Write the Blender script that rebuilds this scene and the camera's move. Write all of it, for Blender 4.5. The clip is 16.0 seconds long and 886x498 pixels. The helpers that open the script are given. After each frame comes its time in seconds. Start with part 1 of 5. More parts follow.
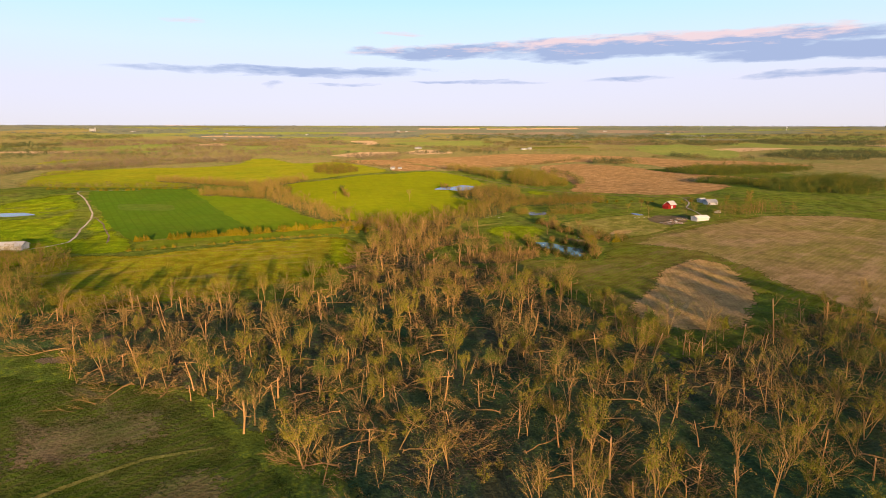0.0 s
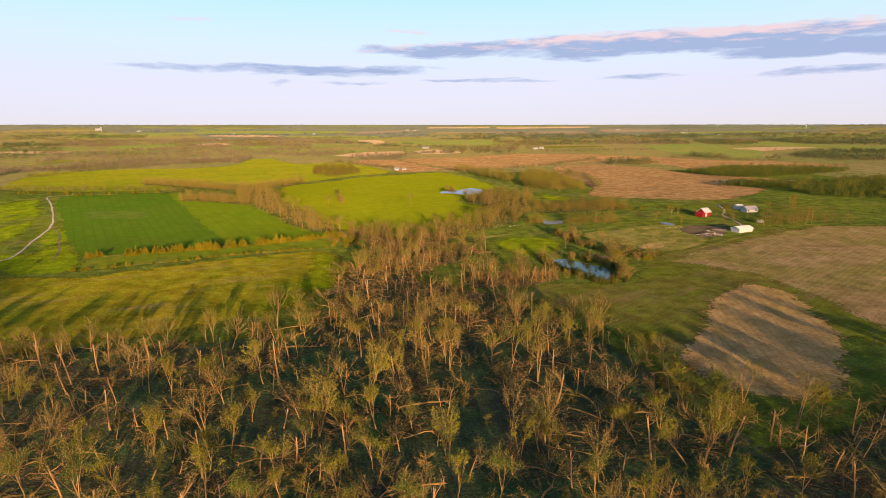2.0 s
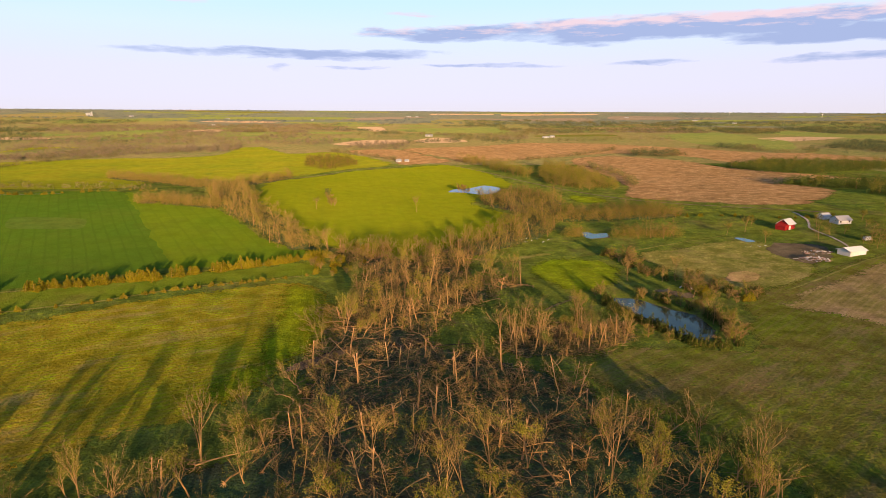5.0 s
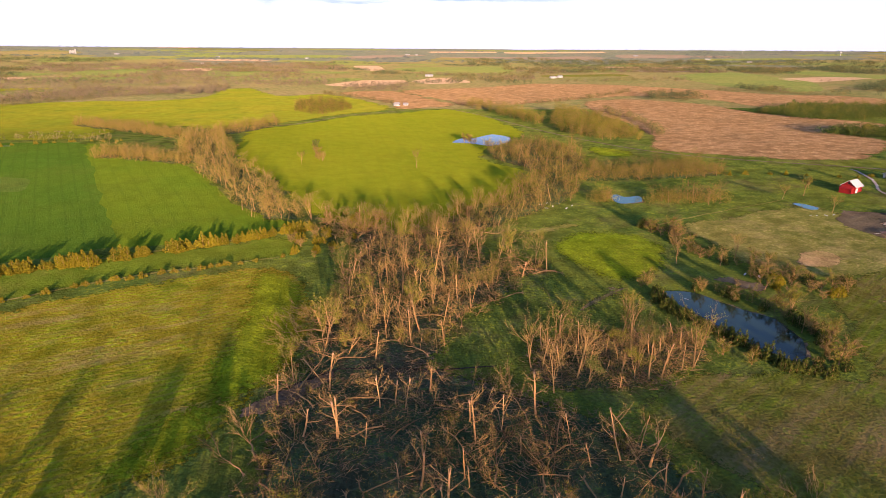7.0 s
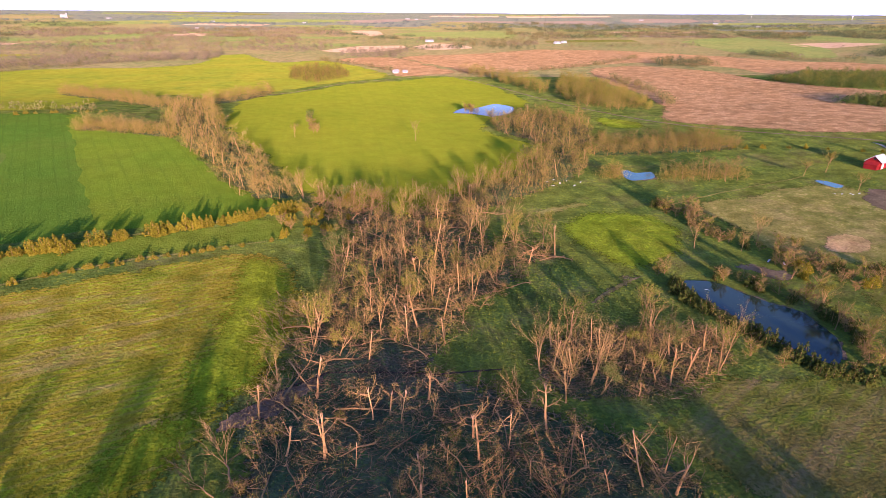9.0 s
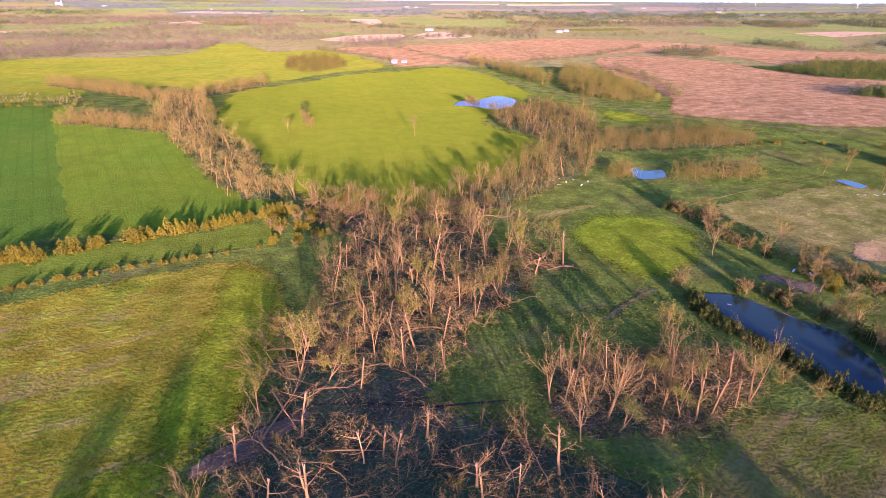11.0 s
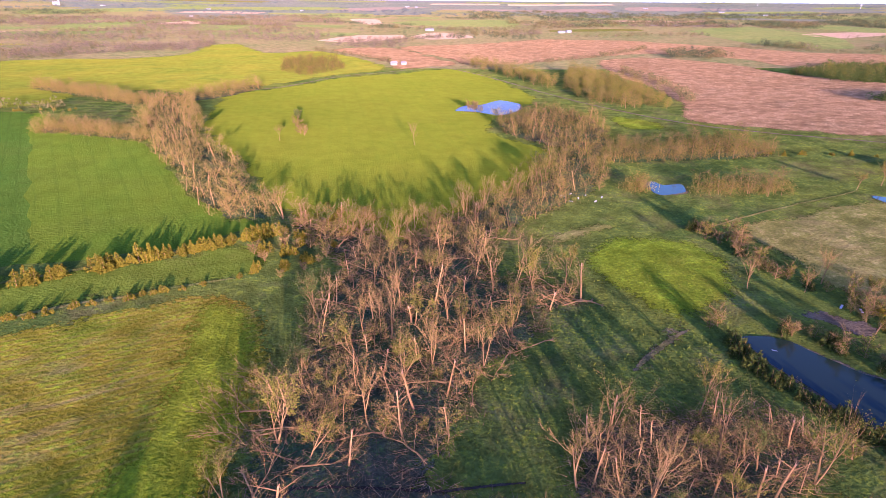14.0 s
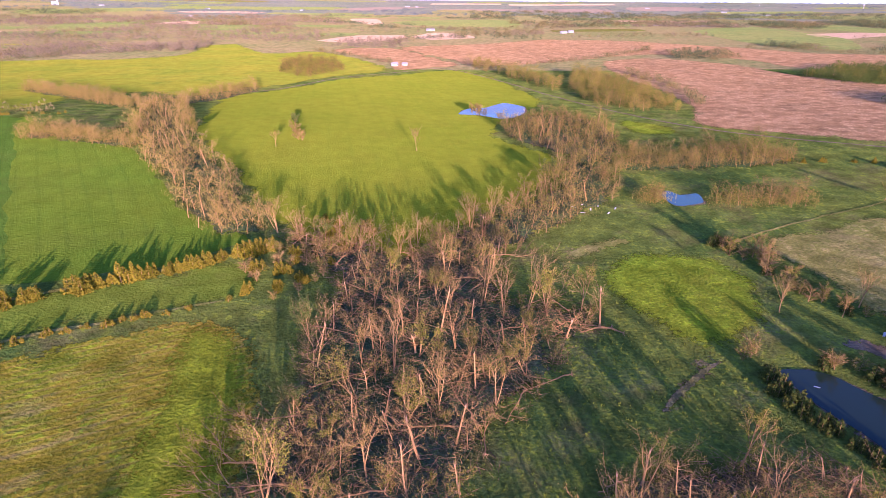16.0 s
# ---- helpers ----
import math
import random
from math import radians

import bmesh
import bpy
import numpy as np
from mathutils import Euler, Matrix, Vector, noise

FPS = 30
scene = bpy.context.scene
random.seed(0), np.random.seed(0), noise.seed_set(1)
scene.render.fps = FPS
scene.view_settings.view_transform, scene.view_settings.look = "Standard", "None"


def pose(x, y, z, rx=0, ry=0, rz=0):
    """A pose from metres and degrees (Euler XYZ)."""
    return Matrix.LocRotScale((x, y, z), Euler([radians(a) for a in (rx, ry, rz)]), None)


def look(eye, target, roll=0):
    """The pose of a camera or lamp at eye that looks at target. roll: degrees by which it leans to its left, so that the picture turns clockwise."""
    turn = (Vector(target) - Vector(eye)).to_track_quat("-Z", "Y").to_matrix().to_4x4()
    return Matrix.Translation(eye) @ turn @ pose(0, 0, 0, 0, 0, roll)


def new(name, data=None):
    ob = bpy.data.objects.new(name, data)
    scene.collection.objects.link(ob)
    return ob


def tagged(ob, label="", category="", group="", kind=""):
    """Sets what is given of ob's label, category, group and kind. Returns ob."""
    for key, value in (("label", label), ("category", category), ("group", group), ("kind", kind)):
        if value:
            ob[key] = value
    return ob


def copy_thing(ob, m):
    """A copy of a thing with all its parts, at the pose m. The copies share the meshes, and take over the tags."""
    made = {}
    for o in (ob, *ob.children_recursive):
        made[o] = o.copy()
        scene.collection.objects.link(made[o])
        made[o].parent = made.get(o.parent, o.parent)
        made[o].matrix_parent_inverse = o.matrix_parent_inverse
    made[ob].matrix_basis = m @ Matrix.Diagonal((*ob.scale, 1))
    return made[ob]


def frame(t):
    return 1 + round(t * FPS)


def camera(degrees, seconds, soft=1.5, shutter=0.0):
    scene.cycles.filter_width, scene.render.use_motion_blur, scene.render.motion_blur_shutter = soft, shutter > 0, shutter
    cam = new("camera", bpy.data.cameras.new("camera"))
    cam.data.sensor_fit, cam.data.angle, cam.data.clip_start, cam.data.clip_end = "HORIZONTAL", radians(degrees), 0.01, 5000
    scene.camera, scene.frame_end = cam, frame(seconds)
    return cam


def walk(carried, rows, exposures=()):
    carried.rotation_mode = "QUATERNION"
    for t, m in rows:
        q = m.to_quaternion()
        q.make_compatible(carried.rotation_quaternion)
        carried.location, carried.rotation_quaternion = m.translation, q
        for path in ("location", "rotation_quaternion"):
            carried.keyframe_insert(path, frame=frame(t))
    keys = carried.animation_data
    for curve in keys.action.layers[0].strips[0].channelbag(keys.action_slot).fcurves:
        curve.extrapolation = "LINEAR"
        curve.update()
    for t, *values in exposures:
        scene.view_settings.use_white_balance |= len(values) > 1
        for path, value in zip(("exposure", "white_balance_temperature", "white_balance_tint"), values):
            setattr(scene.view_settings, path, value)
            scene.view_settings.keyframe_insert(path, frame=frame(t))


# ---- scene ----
cam = camera(75.9, 16.0, soft=0.5)
METRES, EYE, TILT, LEAN, TURN = 284.7, 80.0, 1.2, 0.0, 0.0
PLAN = 4 / 3  # metres to one unit of the plan below
ROWS = [
    (0.0, 0.0, 0.0, 0.0, -0.08, -13.4, 0.34),
    (0.5, 0.0102, 0.0531, -0.0058, 0.39, -13.34, 0.49),
    (1.0, 0.0187, 0.1076, -0.0072, 0.61, -13.35, 0.56),
    (1.5, 0.0224, 0.1581, -0.0081, 0.74, -13.41, 0.55),
    (2.0, 0.0188, 0.2081, -0.0088, 0.92, -13.48, 0.47),
    (2.5, 0.0096, 0.2594, -0.0102, 0.99, -13.57, 0.37),
    (3.0, 0.0029, 0.3121, -0.0115, 1.01, -13.62, 0.3),
    (3.5, -0.0018, 0.3661, -0.0123, 1.05, -13.64, 0.25),
    (4.0, -0.0065, 0.4222, -0.013, 1.07, -13.62, 0.22),
    (6.5, -0.0331, 0.7168, -0.0175, 1.03, -19.1, 0.11),
    (7.0, -0.0332, 0.7453, -0.0182, 1.06, -20.56, 0.12),
    (7.5, -0.0334, 0.7626, -0.0185, 1.07, -21.49, 0.13),
    (8.0, -0.0335, 0.7771, -0.0189, 1.09, -22.27, 0.14),
    (8.5, -0.0338, 0.7909, -0.0193, 1.11, -23.0, 0.12),
    (9.0, -0.0339, 0.8046, -0.0195, 1.13, -23.72, 0.12),
    (11.5, -0.0353, 0.8738, -0.0199, 1.12, -24.77, 0.07),
    (12.0, -0.0356, 0.8876, -0.02, 1.11, -24.76, 0.06),
    (12.5, -0.036, 0.9014, -0.0201, 1.12, -24.75, 0.06),
    (13.0, -0.0369, 0.9151, -0.0203, 1.13, -24.76, 0.05),
    (13.5, -0.038, 0.9284, -0.0205, 1.14, -24.76, 0.05),
    (14.0, -0.0393, 0.9417, -0.0206, 1.16, -24.77, 0.03),
    (14.5, -0.041, 0.9552, -0.021, 1.17, -24.78, 0.02),
    (15.0, -0.0426, 0.9683, -0.0214, 1.18, -24.78, 0.01),
    (15.5, -0.0445, 0.9814, -0.0217, 1.18, -24.78, 0.02),
    (16.0, -0.0465, 0.9941, -0.0218, 1.19, -24.79, 0.01),
]
walk(cam, [(t, pose(0, 0, EYE, TILT, LEAN, TURN) @ pose(METRES * x, METRES * y, METRES * z, 90 + pitch, roll, yaw)) for t, x, y, z, yaw, pitch, roll in ROWS],
     [(0.0, 0.66, 6500, 10), (4.0, 0.62, 6500, 12), (7.0, 1.01, 5600, 24), (9.0, 1.33, 5000, 37), (12.0, 1.50, 4720, 51), (16.0, 1.44, 4680, 51)])


# ---- light: a low evening sun behind the camera, and the sky ----
SUN_UP, SUN_ROUND = 7.5, 167.0
world = bpy.data.worlds.new("evening_sky")
scene.world = world
world.use_nodes = True
wn = world.node_tree.nodes
sky = wn.new("ShaderNodeTexSky")
sky.sky_type, sky.sun_disc = "NISHITA", False
sky.sun_elevation, sky.sun_rotation = radians(SUN_UP), radians(SUN_ROUND)
sky.air_density, sky.dust_density, sky.ozone_density = 0.5, 1.0, 0.9
wn["Background"].inputs["Strength"].default_value = 0.152
way = wn.new("ShaderNodeTexCoord")
split = wn.new("ShaderNodeSeparateXYZ")
lifted = wn.new("ShaderNodeMath")
lifted.operation = "MAXIMUM"
lifted.inputs[1].default_value = 0.0
raised = wn.new("ShaderNodeMath")
raised.operation = "MULTIPLY_ADD"
raised.inputs[1].default_value, raised.inputs[2].default_value = 0.975, 0.025
whole = wn.new("ShaderNodeCombineXYZ")
wl = world.node_tree.links
wl.new(way.outputs["Generated"], split.inputs[0])
wl.new(split.outputs[2], lifted.inputs[0])
wl.new(lifted.outputs[0], raised.inputs[0])
wl.new(split.outputs[0], whole.inputs[0])
wl.new(split.outputs[1], whole.inputs[1])
wl.new(raised.outputs[0], whole.inputs[2])
wl.new(whole.outputs[0], sky.inputs["Vector"])
# evening haze low in the sky: lavender at the horizon, pale cyan above, clear sky higher up
haze = wn.new("ShaderNodeValToRGB")
for k, (at, col) in enumerate(((0.0, (3.36, 3.04, 3.22)), (0.07, (3.36, 3.22, 3.62)), (0.13, (3.05, 3.62, 3.95)), (0.22, (2.15, 3.75, 4.15)))):
    stop = haze.color_ramp.elements[k] if k < 2 else haze.color_ramp.elements.new(at)
    stop.position, stop.color = at, (*[c / 5 for c in col], 1)
wl.new(split.outputs[2], haze.inputs["Fac"])
lit_haze = wn.new("ShaderNodeVectorMath")
lit_haze.operation = "SCALE"
lit_haze.inputs["Scale"].default_value = 5.35
wl.new(haze.outputs["Color"], lit_haze.inputs[0])
clear_air = wn.new("ShaderNodeMapRange")
clear_air.inputs["From Min"].default_value, clear_air.inputs["From Max"].default_value = 0.18, 0.5
clear_air.inputs["To Min"].default_value, clear_air.inputs["To Max"].default_value = 0.12, 1.0
wl.new(split.outputs[2], clear_air.inputs["Value"])
air = wn.new("ShaderNodeMix")
air.data_type = "RGBA"
wl.new(clear_air.outputs["Result"], air.inputs["Factor"])
wl.new(lit_haze.outputs[0], air.inputs["A"])
overhead = wn.new("ShaderNodeVectorMath")
overhead.operation = "MULTIPLY"
overhead.inputs[1].default_value = (0.95, 1.0, 1.32)
wl.new(sky.outputs[0], overhead.inputs[0])
wl.new(overhead.outputs[0], air.inputs["B"])
wl.new(air.outputs["Result"], wn["Background"].inputs["Color"])
sun = new("sun", bpy.data.lights.new("sun", "SUN"))
sun.data.energy, sun.data.angle, sun.data.color = 5.0, radians(0.6), (1.0, 0.64, 0.30)
sx, sy, sz = (math.sin(radians(SUN_ROUND)) * math.cos(radians(SUN_UP)), math.cos(radians(SUN_ROUND)) * math.cos(radians(SUN_UP)), math.sin(radians(SUN_UP)))
sun.matrix_world = look((300 * sx, 300 * sy, 300 * sz), (0, 0, 0))


# ---- materials ----
def material(name, rough=0.9, metal=0.0, spec=0.2):
    m = bpy.data.materials.new(name)
    m.use_nodes = True
    b = m.node_tree.nodes["Principled BSDF"]
    b.inputs["Roughness"].default_value = rough
    b.inputs["Metallic"].default_value = metal
    b.inputs["Specular IOR Level"].default_value = spec
    b.inputs["Diffuse Roughness"].default_value = 1.0
    return m, m.node_tree.nodes, m.node_tree.links, b


def noise_node(nodes, links, vec, scale, detail=3.0, rough=0.6):
    n = nodes.new("ShaderNodeTexNoise")
    n.inputs["Scale"].default_value, n.inputs["Detail"].default_value, n.inputs["Roughness"].default_value = scale, detail, rough
    links.new(vec, n.inputs["Vector"])
    return n.outputs["Fac"]


def ramp(nodes, links, fac, lo, hi):
    r = nodes.new("ShaderNodeMapRange")
    r.inputs["From Min"].default_value, r.inputs["From Max"].default_value = lo, hi
    links.new(fac, r.inputs["Value"])
    return r.outputs["Result"]


def mix(nodes, links, fac, a, b, mode="MIX"):
    m = nodes.new("ShaderNodeMix")
    m.data_type, m.blend_type = "RGBA", mode
    for sock, v in ((m.inputs["Factor"], fac), (m.inputs["A"], a), (m.inputs["B"], b)):
        if isinstance(v, (tuple, float, int)):
            sock.default_value = (*v, 1.0) if isinstance(v, tuple) else v
        else:
            links.new(v, sock)
    return m.outputs["Result"]


def math_node(nodes, links, op, a, b):
    m = nodes.new("ShaderNodeMath")
    m.operation = op
    for sock, v in zip(m.inputs, (a, b)):
        if isinstance(v, (float, int)):
            sock.default_value = v
        else:
            links.new(v, sock)
    return m.outputs[0]


def field_material(name, main, second, spots, rows=None, bump=0.5, spot_cut=(0.5, 0.68), broad=0.018, relief=0.35, even=0.0, tufts=None, streaks=None):
    """Soil and plants: broad patches, clumps of some metres, fine tufts, and rows if the field is drilled.
    rows: (heading in degrees, spacing in metres, strength, colour, how narrow they are). even: how smooth the field is,
    0 to 1.
    streaks: (heading, colour, strength) of long stripes: worn ground, and in dry_stubble also painted tree shadow. The
    rim attribute frays a patch towards its edge."""
    m, nodes, links, b = material(name, 0.95, 0.0, 0.0)
    tc = nodes.new("ShaderNodeTexCoord")
    vec = tc.outputs["Object"]
    n1, n2, n3 = (noise_node(nodes, links, vec, s, 4.0) for s in (broad, 0.16, 1.5))
    n4 = noise_node(nodes, links, vec, 0.045, 5.0, 0.7)
    col = mix(nodes, links, ramp(nodes, links, n1, 0.38, 0.62), main, second)
    col = mix(nodes, links, math_node(nodes, links, "MULTIPLY", ramp(nodes, links, n4, *spot_cut), 0.8), col, spots)
    if tufts:
        n5 = noise_node(nodes, links, vec, 0.7, 3.0, 0.75)
        col = mix(nodes, links, math_node(nodes, links, "MULTIPLY", ramp(nodes, links, n5, 0.5, 0.62), ramp(nodes, links, n2, 0.38, 0.58)), col, tufts)
    fine = mix(nodes, links, ramp(nodes, links, n3, 0.3, 0.7), (0.74 + 0.2 * even,) * 3, (1.24 - 0.18 * even,) * 3)
    col = mix(nodes, links, 1.0, col, fine, "MULTIPLY")
    mid = mix(nodes, links, ramp(nodes, links, n2, 0.35, 0.65), (0.75 + 0.2 * even,) * 3, (1.2 - 0.16 * even,) * 3)
    col = mix(nodes, links, 1.0, col, mid, "MULTIPLY")
    height = math_node(nodes, links, "ADD", n3, math_node(nodes, links, "MULTIPLY", n2, 1.5 - 1.2 * even))
    if rows:
        heading, spacing, strength, tint, cut = rows
        mp = nodes.new("ShaderNodeMapping")
        mp.inputs["Rotation"].default_value[2] = radians(heading)
        links.new(vec, mp.inputs["Vector"])
        w = nodes.new("ShaderNodeTexWave")
        w.wave_type, w.bands_direction = "BANDS", "X"
        w.inputs["Scale"].default_value = 0.314 / spacing
        w.inputs["Distortion"].default_value, w.inputs["Detail"].default_value, w.inputs["Detail Scale"].default_value = 1.2, 3.0, 0.25
        links.new(mp.outputs[0], w.inputs["Vector"])
        line = math_node(nodes, links, "MULTIPLY", ramp(nodes, links, w.outputs["Fac"], cut, min(1.0, cut + 0.35)), math_node(nodes, links, "MULTIPLY", ramp(nodes, links, n2, 0.3, 0.6), strength))
        col = mix(nodes, links, line, col, tint)
        height = math_node(nodes, links, "SUBTRACT", height, math_node(nodes, links, "MULTIPLY", line, 0.25))
    if streaks:
        heading, tint, strength = streaks
        turned = nodes.new("ShaderNodeMapping")
        turned.inputs["Rotation"].default_value[2] = radians(heading)
        links.new(vec, turned.inputs["Vector"])
        drawn = nodes.new("ShaderNodeMapping")
        drawn.inputs["Scale"].default_value = (0.16, 0.022, 1.0)
        links.new(turned.outputs[0], drawn.inputs["Vector"])
        worn = ramp(nodes, links, noise_node(nodes, links, drawn.outputs[0], 1.0, 5.0, 0.65), 0.55, 0.68)
        col = mix(nodes, links, math_node(nodes, links, "MULTIPLY", math_node(nodes, links, "MULTIPLY", worn, ramp(nodes, links, n3, 0.25, 0.55)), strength), col, tint)
    links.new(col, b.inputs["Base Color"])
    rim_ = nodes.new("ShaderNodeAttribute")
    rim_.attribute_name = "rim"
    fray = math_node(nodes, links, "ADD", rim_.outputs["Fac"], math_node(nodes, links, "MULTIPLY", math_node(nodes, links, "SUBTRACT", noise_node(nodes, links, vec, 0.7, 5.0, 0.75), 0.5), 1.6))
    links.new(math_node(nodes, links, "SUBTRACT", 1.0, ramp(nodes, links, fray, 0.56, 0.68)), b.inputs["Alpha"])
    bp = nodes.new("ShaderNodeBump")
    bp.inputs["Strength"].default_value, bp.inputs["Distance"].default_value = min(1.0, bump + 0.3), relief * 3.0
    links.new(height, bp.inputs["Height"])
    links.new(bp.outputs[0], b.inputs["Normal"])
    return m


def piece_material(name, low, high, rough=0.85, bump=0.0, scale=6.0, spec=0.15, metal=0.0, islands=True):
    """Things of wood, leaf, metal: a tint per piece and per thing, and grain."""
    m, nodes, links, b = material(name, rough, metal, spec)
    tc = nodes.new("ShaderNodeTexCoord")
    n = noise_node(nodes, links, tc.outputs["Object"], scale, 3.0)
    oi = nodes.new("ShaderNodeObjectInfo")
    fac = math_node(nodes, links, "ADD", math_node(nodes, links, "MULTIPLY", n, 0.5), math_node(nodes, links, "MULTIPLY", oi.outputs["Random"], 0.4))
    if islands:
        g = nodes.new("ShaderNodeNewGeometry")
        fac = math_node(nodes, links, "ADD", fac, math_node(nodes, links, "MULTIPLY", math_node(nodes, links, "SUBTRACT", g.outputs["Random Per Island"], 0.5), 0.6))
    col = mix(nodes, links, fac, low, high)
    links.new(col, b.inputs["Base Color"])
    if bump:
        bp = nodes.new("ShaderNodeBump")
        bp.inputs["Strength"].default_value, bp.inputs["Distance"].default_value = bump, 0.05
        links.new(n, bp.inputs["Height"])
        links.new(bp.outputs[0], b.inputs["Normal"])
    return m


def leaf_material(name, low, high):
    m = piece_material(name, low, high, 0.8, 0.0, 0.6, 0.04)
    m.node_tree.nodes["Principled BSDF"].inputs["Subsurface Weight"].default_value = 0.0
    return m


PASTURE = field_material("pasture", (0.08, 0.125, 0.020), (0.13, 0.155, 0.022), (0.165, 0.15, 0.045), bump=0.4, tufts=(0.18, 0.215, 0.018))
CUT_GRASS = field_material("cut_grass", (0.125, 0.18, 0.012), (0.15, 0.185, 0.014), (0.17, 0.165, 0.025), bump=0.35, even=0.4)
FAR_LAND = field_material("far_land", (0.17, 0.18, 0.055), (0.24, 0.195, 0.08), (0.14, 0.165, 0.045), broad=0.006, bump=0.2, tufts=(0.25, 0.195, 0.08))
# land with distance haze mixed into its colours, greyer and bluer
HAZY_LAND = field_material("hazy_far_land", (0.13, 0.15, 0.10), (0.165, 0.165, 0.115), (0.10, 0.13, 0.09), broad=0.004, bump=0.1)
SOIL = field_material("worn_soil", (0.19, 0.135, 0.065), (0.135, 0.13, 0.04), (0.085, 0.12, 0.022), bump=0.4, spot_cut=(0.42, 0.6), rows=(40, 2.2, 0.4, (0.23, 0.16, 0.09), 0.6), streaks=(122, (0.23, 0.16, 0.095), 0.5))
WHEAT = field_material("wheat", (0.068, 0.135, 0.011), (0.078, 0.138, 0.011), (0.084, 0.134, 0.013), rows=(-34, 4.6, 0.22, (0.03, 0.065, 0.009), 0.84), bump=0.25, even=0.85)
WHEAT_PALE = field_material("wheat_pale", (0.105, 0.172, 0.009), (0.125, 0.176, 0.009), (0.11, 0.155, 0.011), rows=(-34, 6.2, 0.2, (0.045, 0.085, 0.010), 0.87), bump=0.25, even=0.8)
WHEAT_THIN = field_material("thin_wheat", (0.08, 0.14, 0.018), (0.095, 0.14, 0.02), (0.1, 0.135, 0.02), bump=0.3, even=0.6)
WET = field_material("wet_mud", (0.05, 0.042, 0.028), (0.07, 0.055, 0.035), (0.04, 0.05, 0.02), bump=0.4)
MEADOW = field_material("meadow", (0.185, 0.22, 0.007), (0.205, 0.23, 0.008), (0.19, 0.21, 0.009), rows=(-12, 9.0, 0.12, (0.11, 0.16, 0.010), 0.85), bump=0.3, even=0.85)
CANOLA = field_material("yellow_meadow", (0.205, 0.235, 0.012), (0.25, 0.245, 0.014), (0.16, 0.2, 0.016), bump=0.3, even=0.6)
LUSH = field_material("lush_grass", (0.12, 0.195, 0.007), (0.175, 0.215, 0.009), (0.2, 0.2, 0.016), bump=0.4, tufts=(0.235, 0.305, 0.006))
STUBBLE_GREEN = field_material("weedy_stubble", (0.23, 0.21, 0.009), (0.275, 0.21, 0.015), (0.15, 0.205, 0.009), rows=(58, 1.9, 0.4, (0.30, 0.205, 0.045), 0.55), bump=0.4, tufts=(0.245, 0.30, 0.006), streaks=(58, (0.36, 0.24, 0.10), 0.5))
MARGIN = field_material("grassy_margin", (0.16, 0.205, 0.007), (0.195, 0.21, 0.009), (0.115, 0.185, 0.008), bump=0.4, tufts=(0.27, 0.32, 0.005))
CORN = field_material("corn_stubble", (0.275, 0.168, 0.068), (0.325, 0.195, 0.08), (0.24, 0.16, 0.07), tufts=(0.45, 0.29, 0.13), rows=(72, 2.4, 0.15, (0.42, 0.27, 0.14), 0.6), bump=0.35)
# its dark streaks paint tree shadows together with green growth
DRY_STUBBLE = field_material("dry_stubble", (0.45, 0.285, 0.105), (0.49, 0.305, 0.12), (0.27, 0.205, 0.05), rows=(12, 2.1, 0.3, (0.24, 0.175, 0.06), 0.6), bump=0.45, streaks=(12, (0.2, 0.17, 0.04), 0.7))
PLOUGH = field_material("worked_field", (0.12, 0.14, 0.015), (0.165, 0.135, 0.032), (0.09, 0.145, 0.012), tufts=(0.14, 0.18, 0.013), rows=(48, 2.6, 0.25, (0.22, 0.15, 0.07), 0.6), bump=0.4, streaks=(52, (0.23, 0.155, 0.075), 0.6))
BROWN = field_material("brown_stubble", (0.26, 0.185, 0.075), (0.21, 0.185, 0.045), (0.35, 0.235, 0.12), rows=(48, 2.2, 0.28, (0.42, 0.285, 0.16), 0.6), bump=0.4, streaks=(50, (0.45, 0.30, 0.16), 0.6))
STRAW = field_material("straw", (0.5, 0.32, 0.13), (0.44, 0.29, 0.12), (0.3, 0.24, 0.07), bump=0.6)
# brown soil greyed in its base colour to imitate haze
HAZED_BROWN = field_material("hazed_brown", (0.20, 0.165, 0.12), (0.24, 0.185, 0.135), (0.15, 0.16, 0.085), broad=0.006, bump=0.3)
FAR_PASTURE = field_material("far_pasture", (0.17, 0.215, 0.05), (0.21, 0.225, 0.06), (0.14, 0.18, 0.04), broad=0.006, bump=0.2)
DULL = field_material("old_field", (0.075, 0.11, 0.014), (0.11, 0.105, 0.025), (0.06, 0.11, 0.012), rows=(40, 2.4, 0.3, (0.16, 0.11, 0.06), 0.6), bump=0.8, tufts=(0.1, 0.14, 0.014), streaks=(122, (0.2, 0.14, 0.075), 0.8))
LITTER = field_material("forest_floor", (0.06, 0.10, 0.036), (0.105, 0.095, 0.048), (0.05, 0.11, 0.030), bump=0.5, relief=0.4, tufts=(0.095, 0.145, 0.034))
TAN = field_material("tan_field", (0.42, 0.29, 0.17), (0.46, 0.32, 0.19), (0.38, 0.27, 0.16), bump=0.3)
WEEDS = field_material("tall_weeds", (0.215, 0.2, 0.042), (0.165, 0.18, 0.03), (0.31, 0.245, 0.085), bump=0.45, tufts=(0.32, 0.265, 0.08))
MUD = field_material("mud", (0.17, 0.125, 0.075), (0.13, 0.105, 0.06), (0.2, 0.15, 0.09), bump=0.4)
DIRT = field_material("dirt_road", (0.17, 0.13, 0.085), (0.2, 0.15, 0.1), (0.11, 0.12, 0.03), bump=0.4)
GRAVEL = field_material("gravel", (0.36, 0.31, 0.25), (0.42, 0.36, 0.29), (0.3, 0.26, 0.2), bump=0.3)
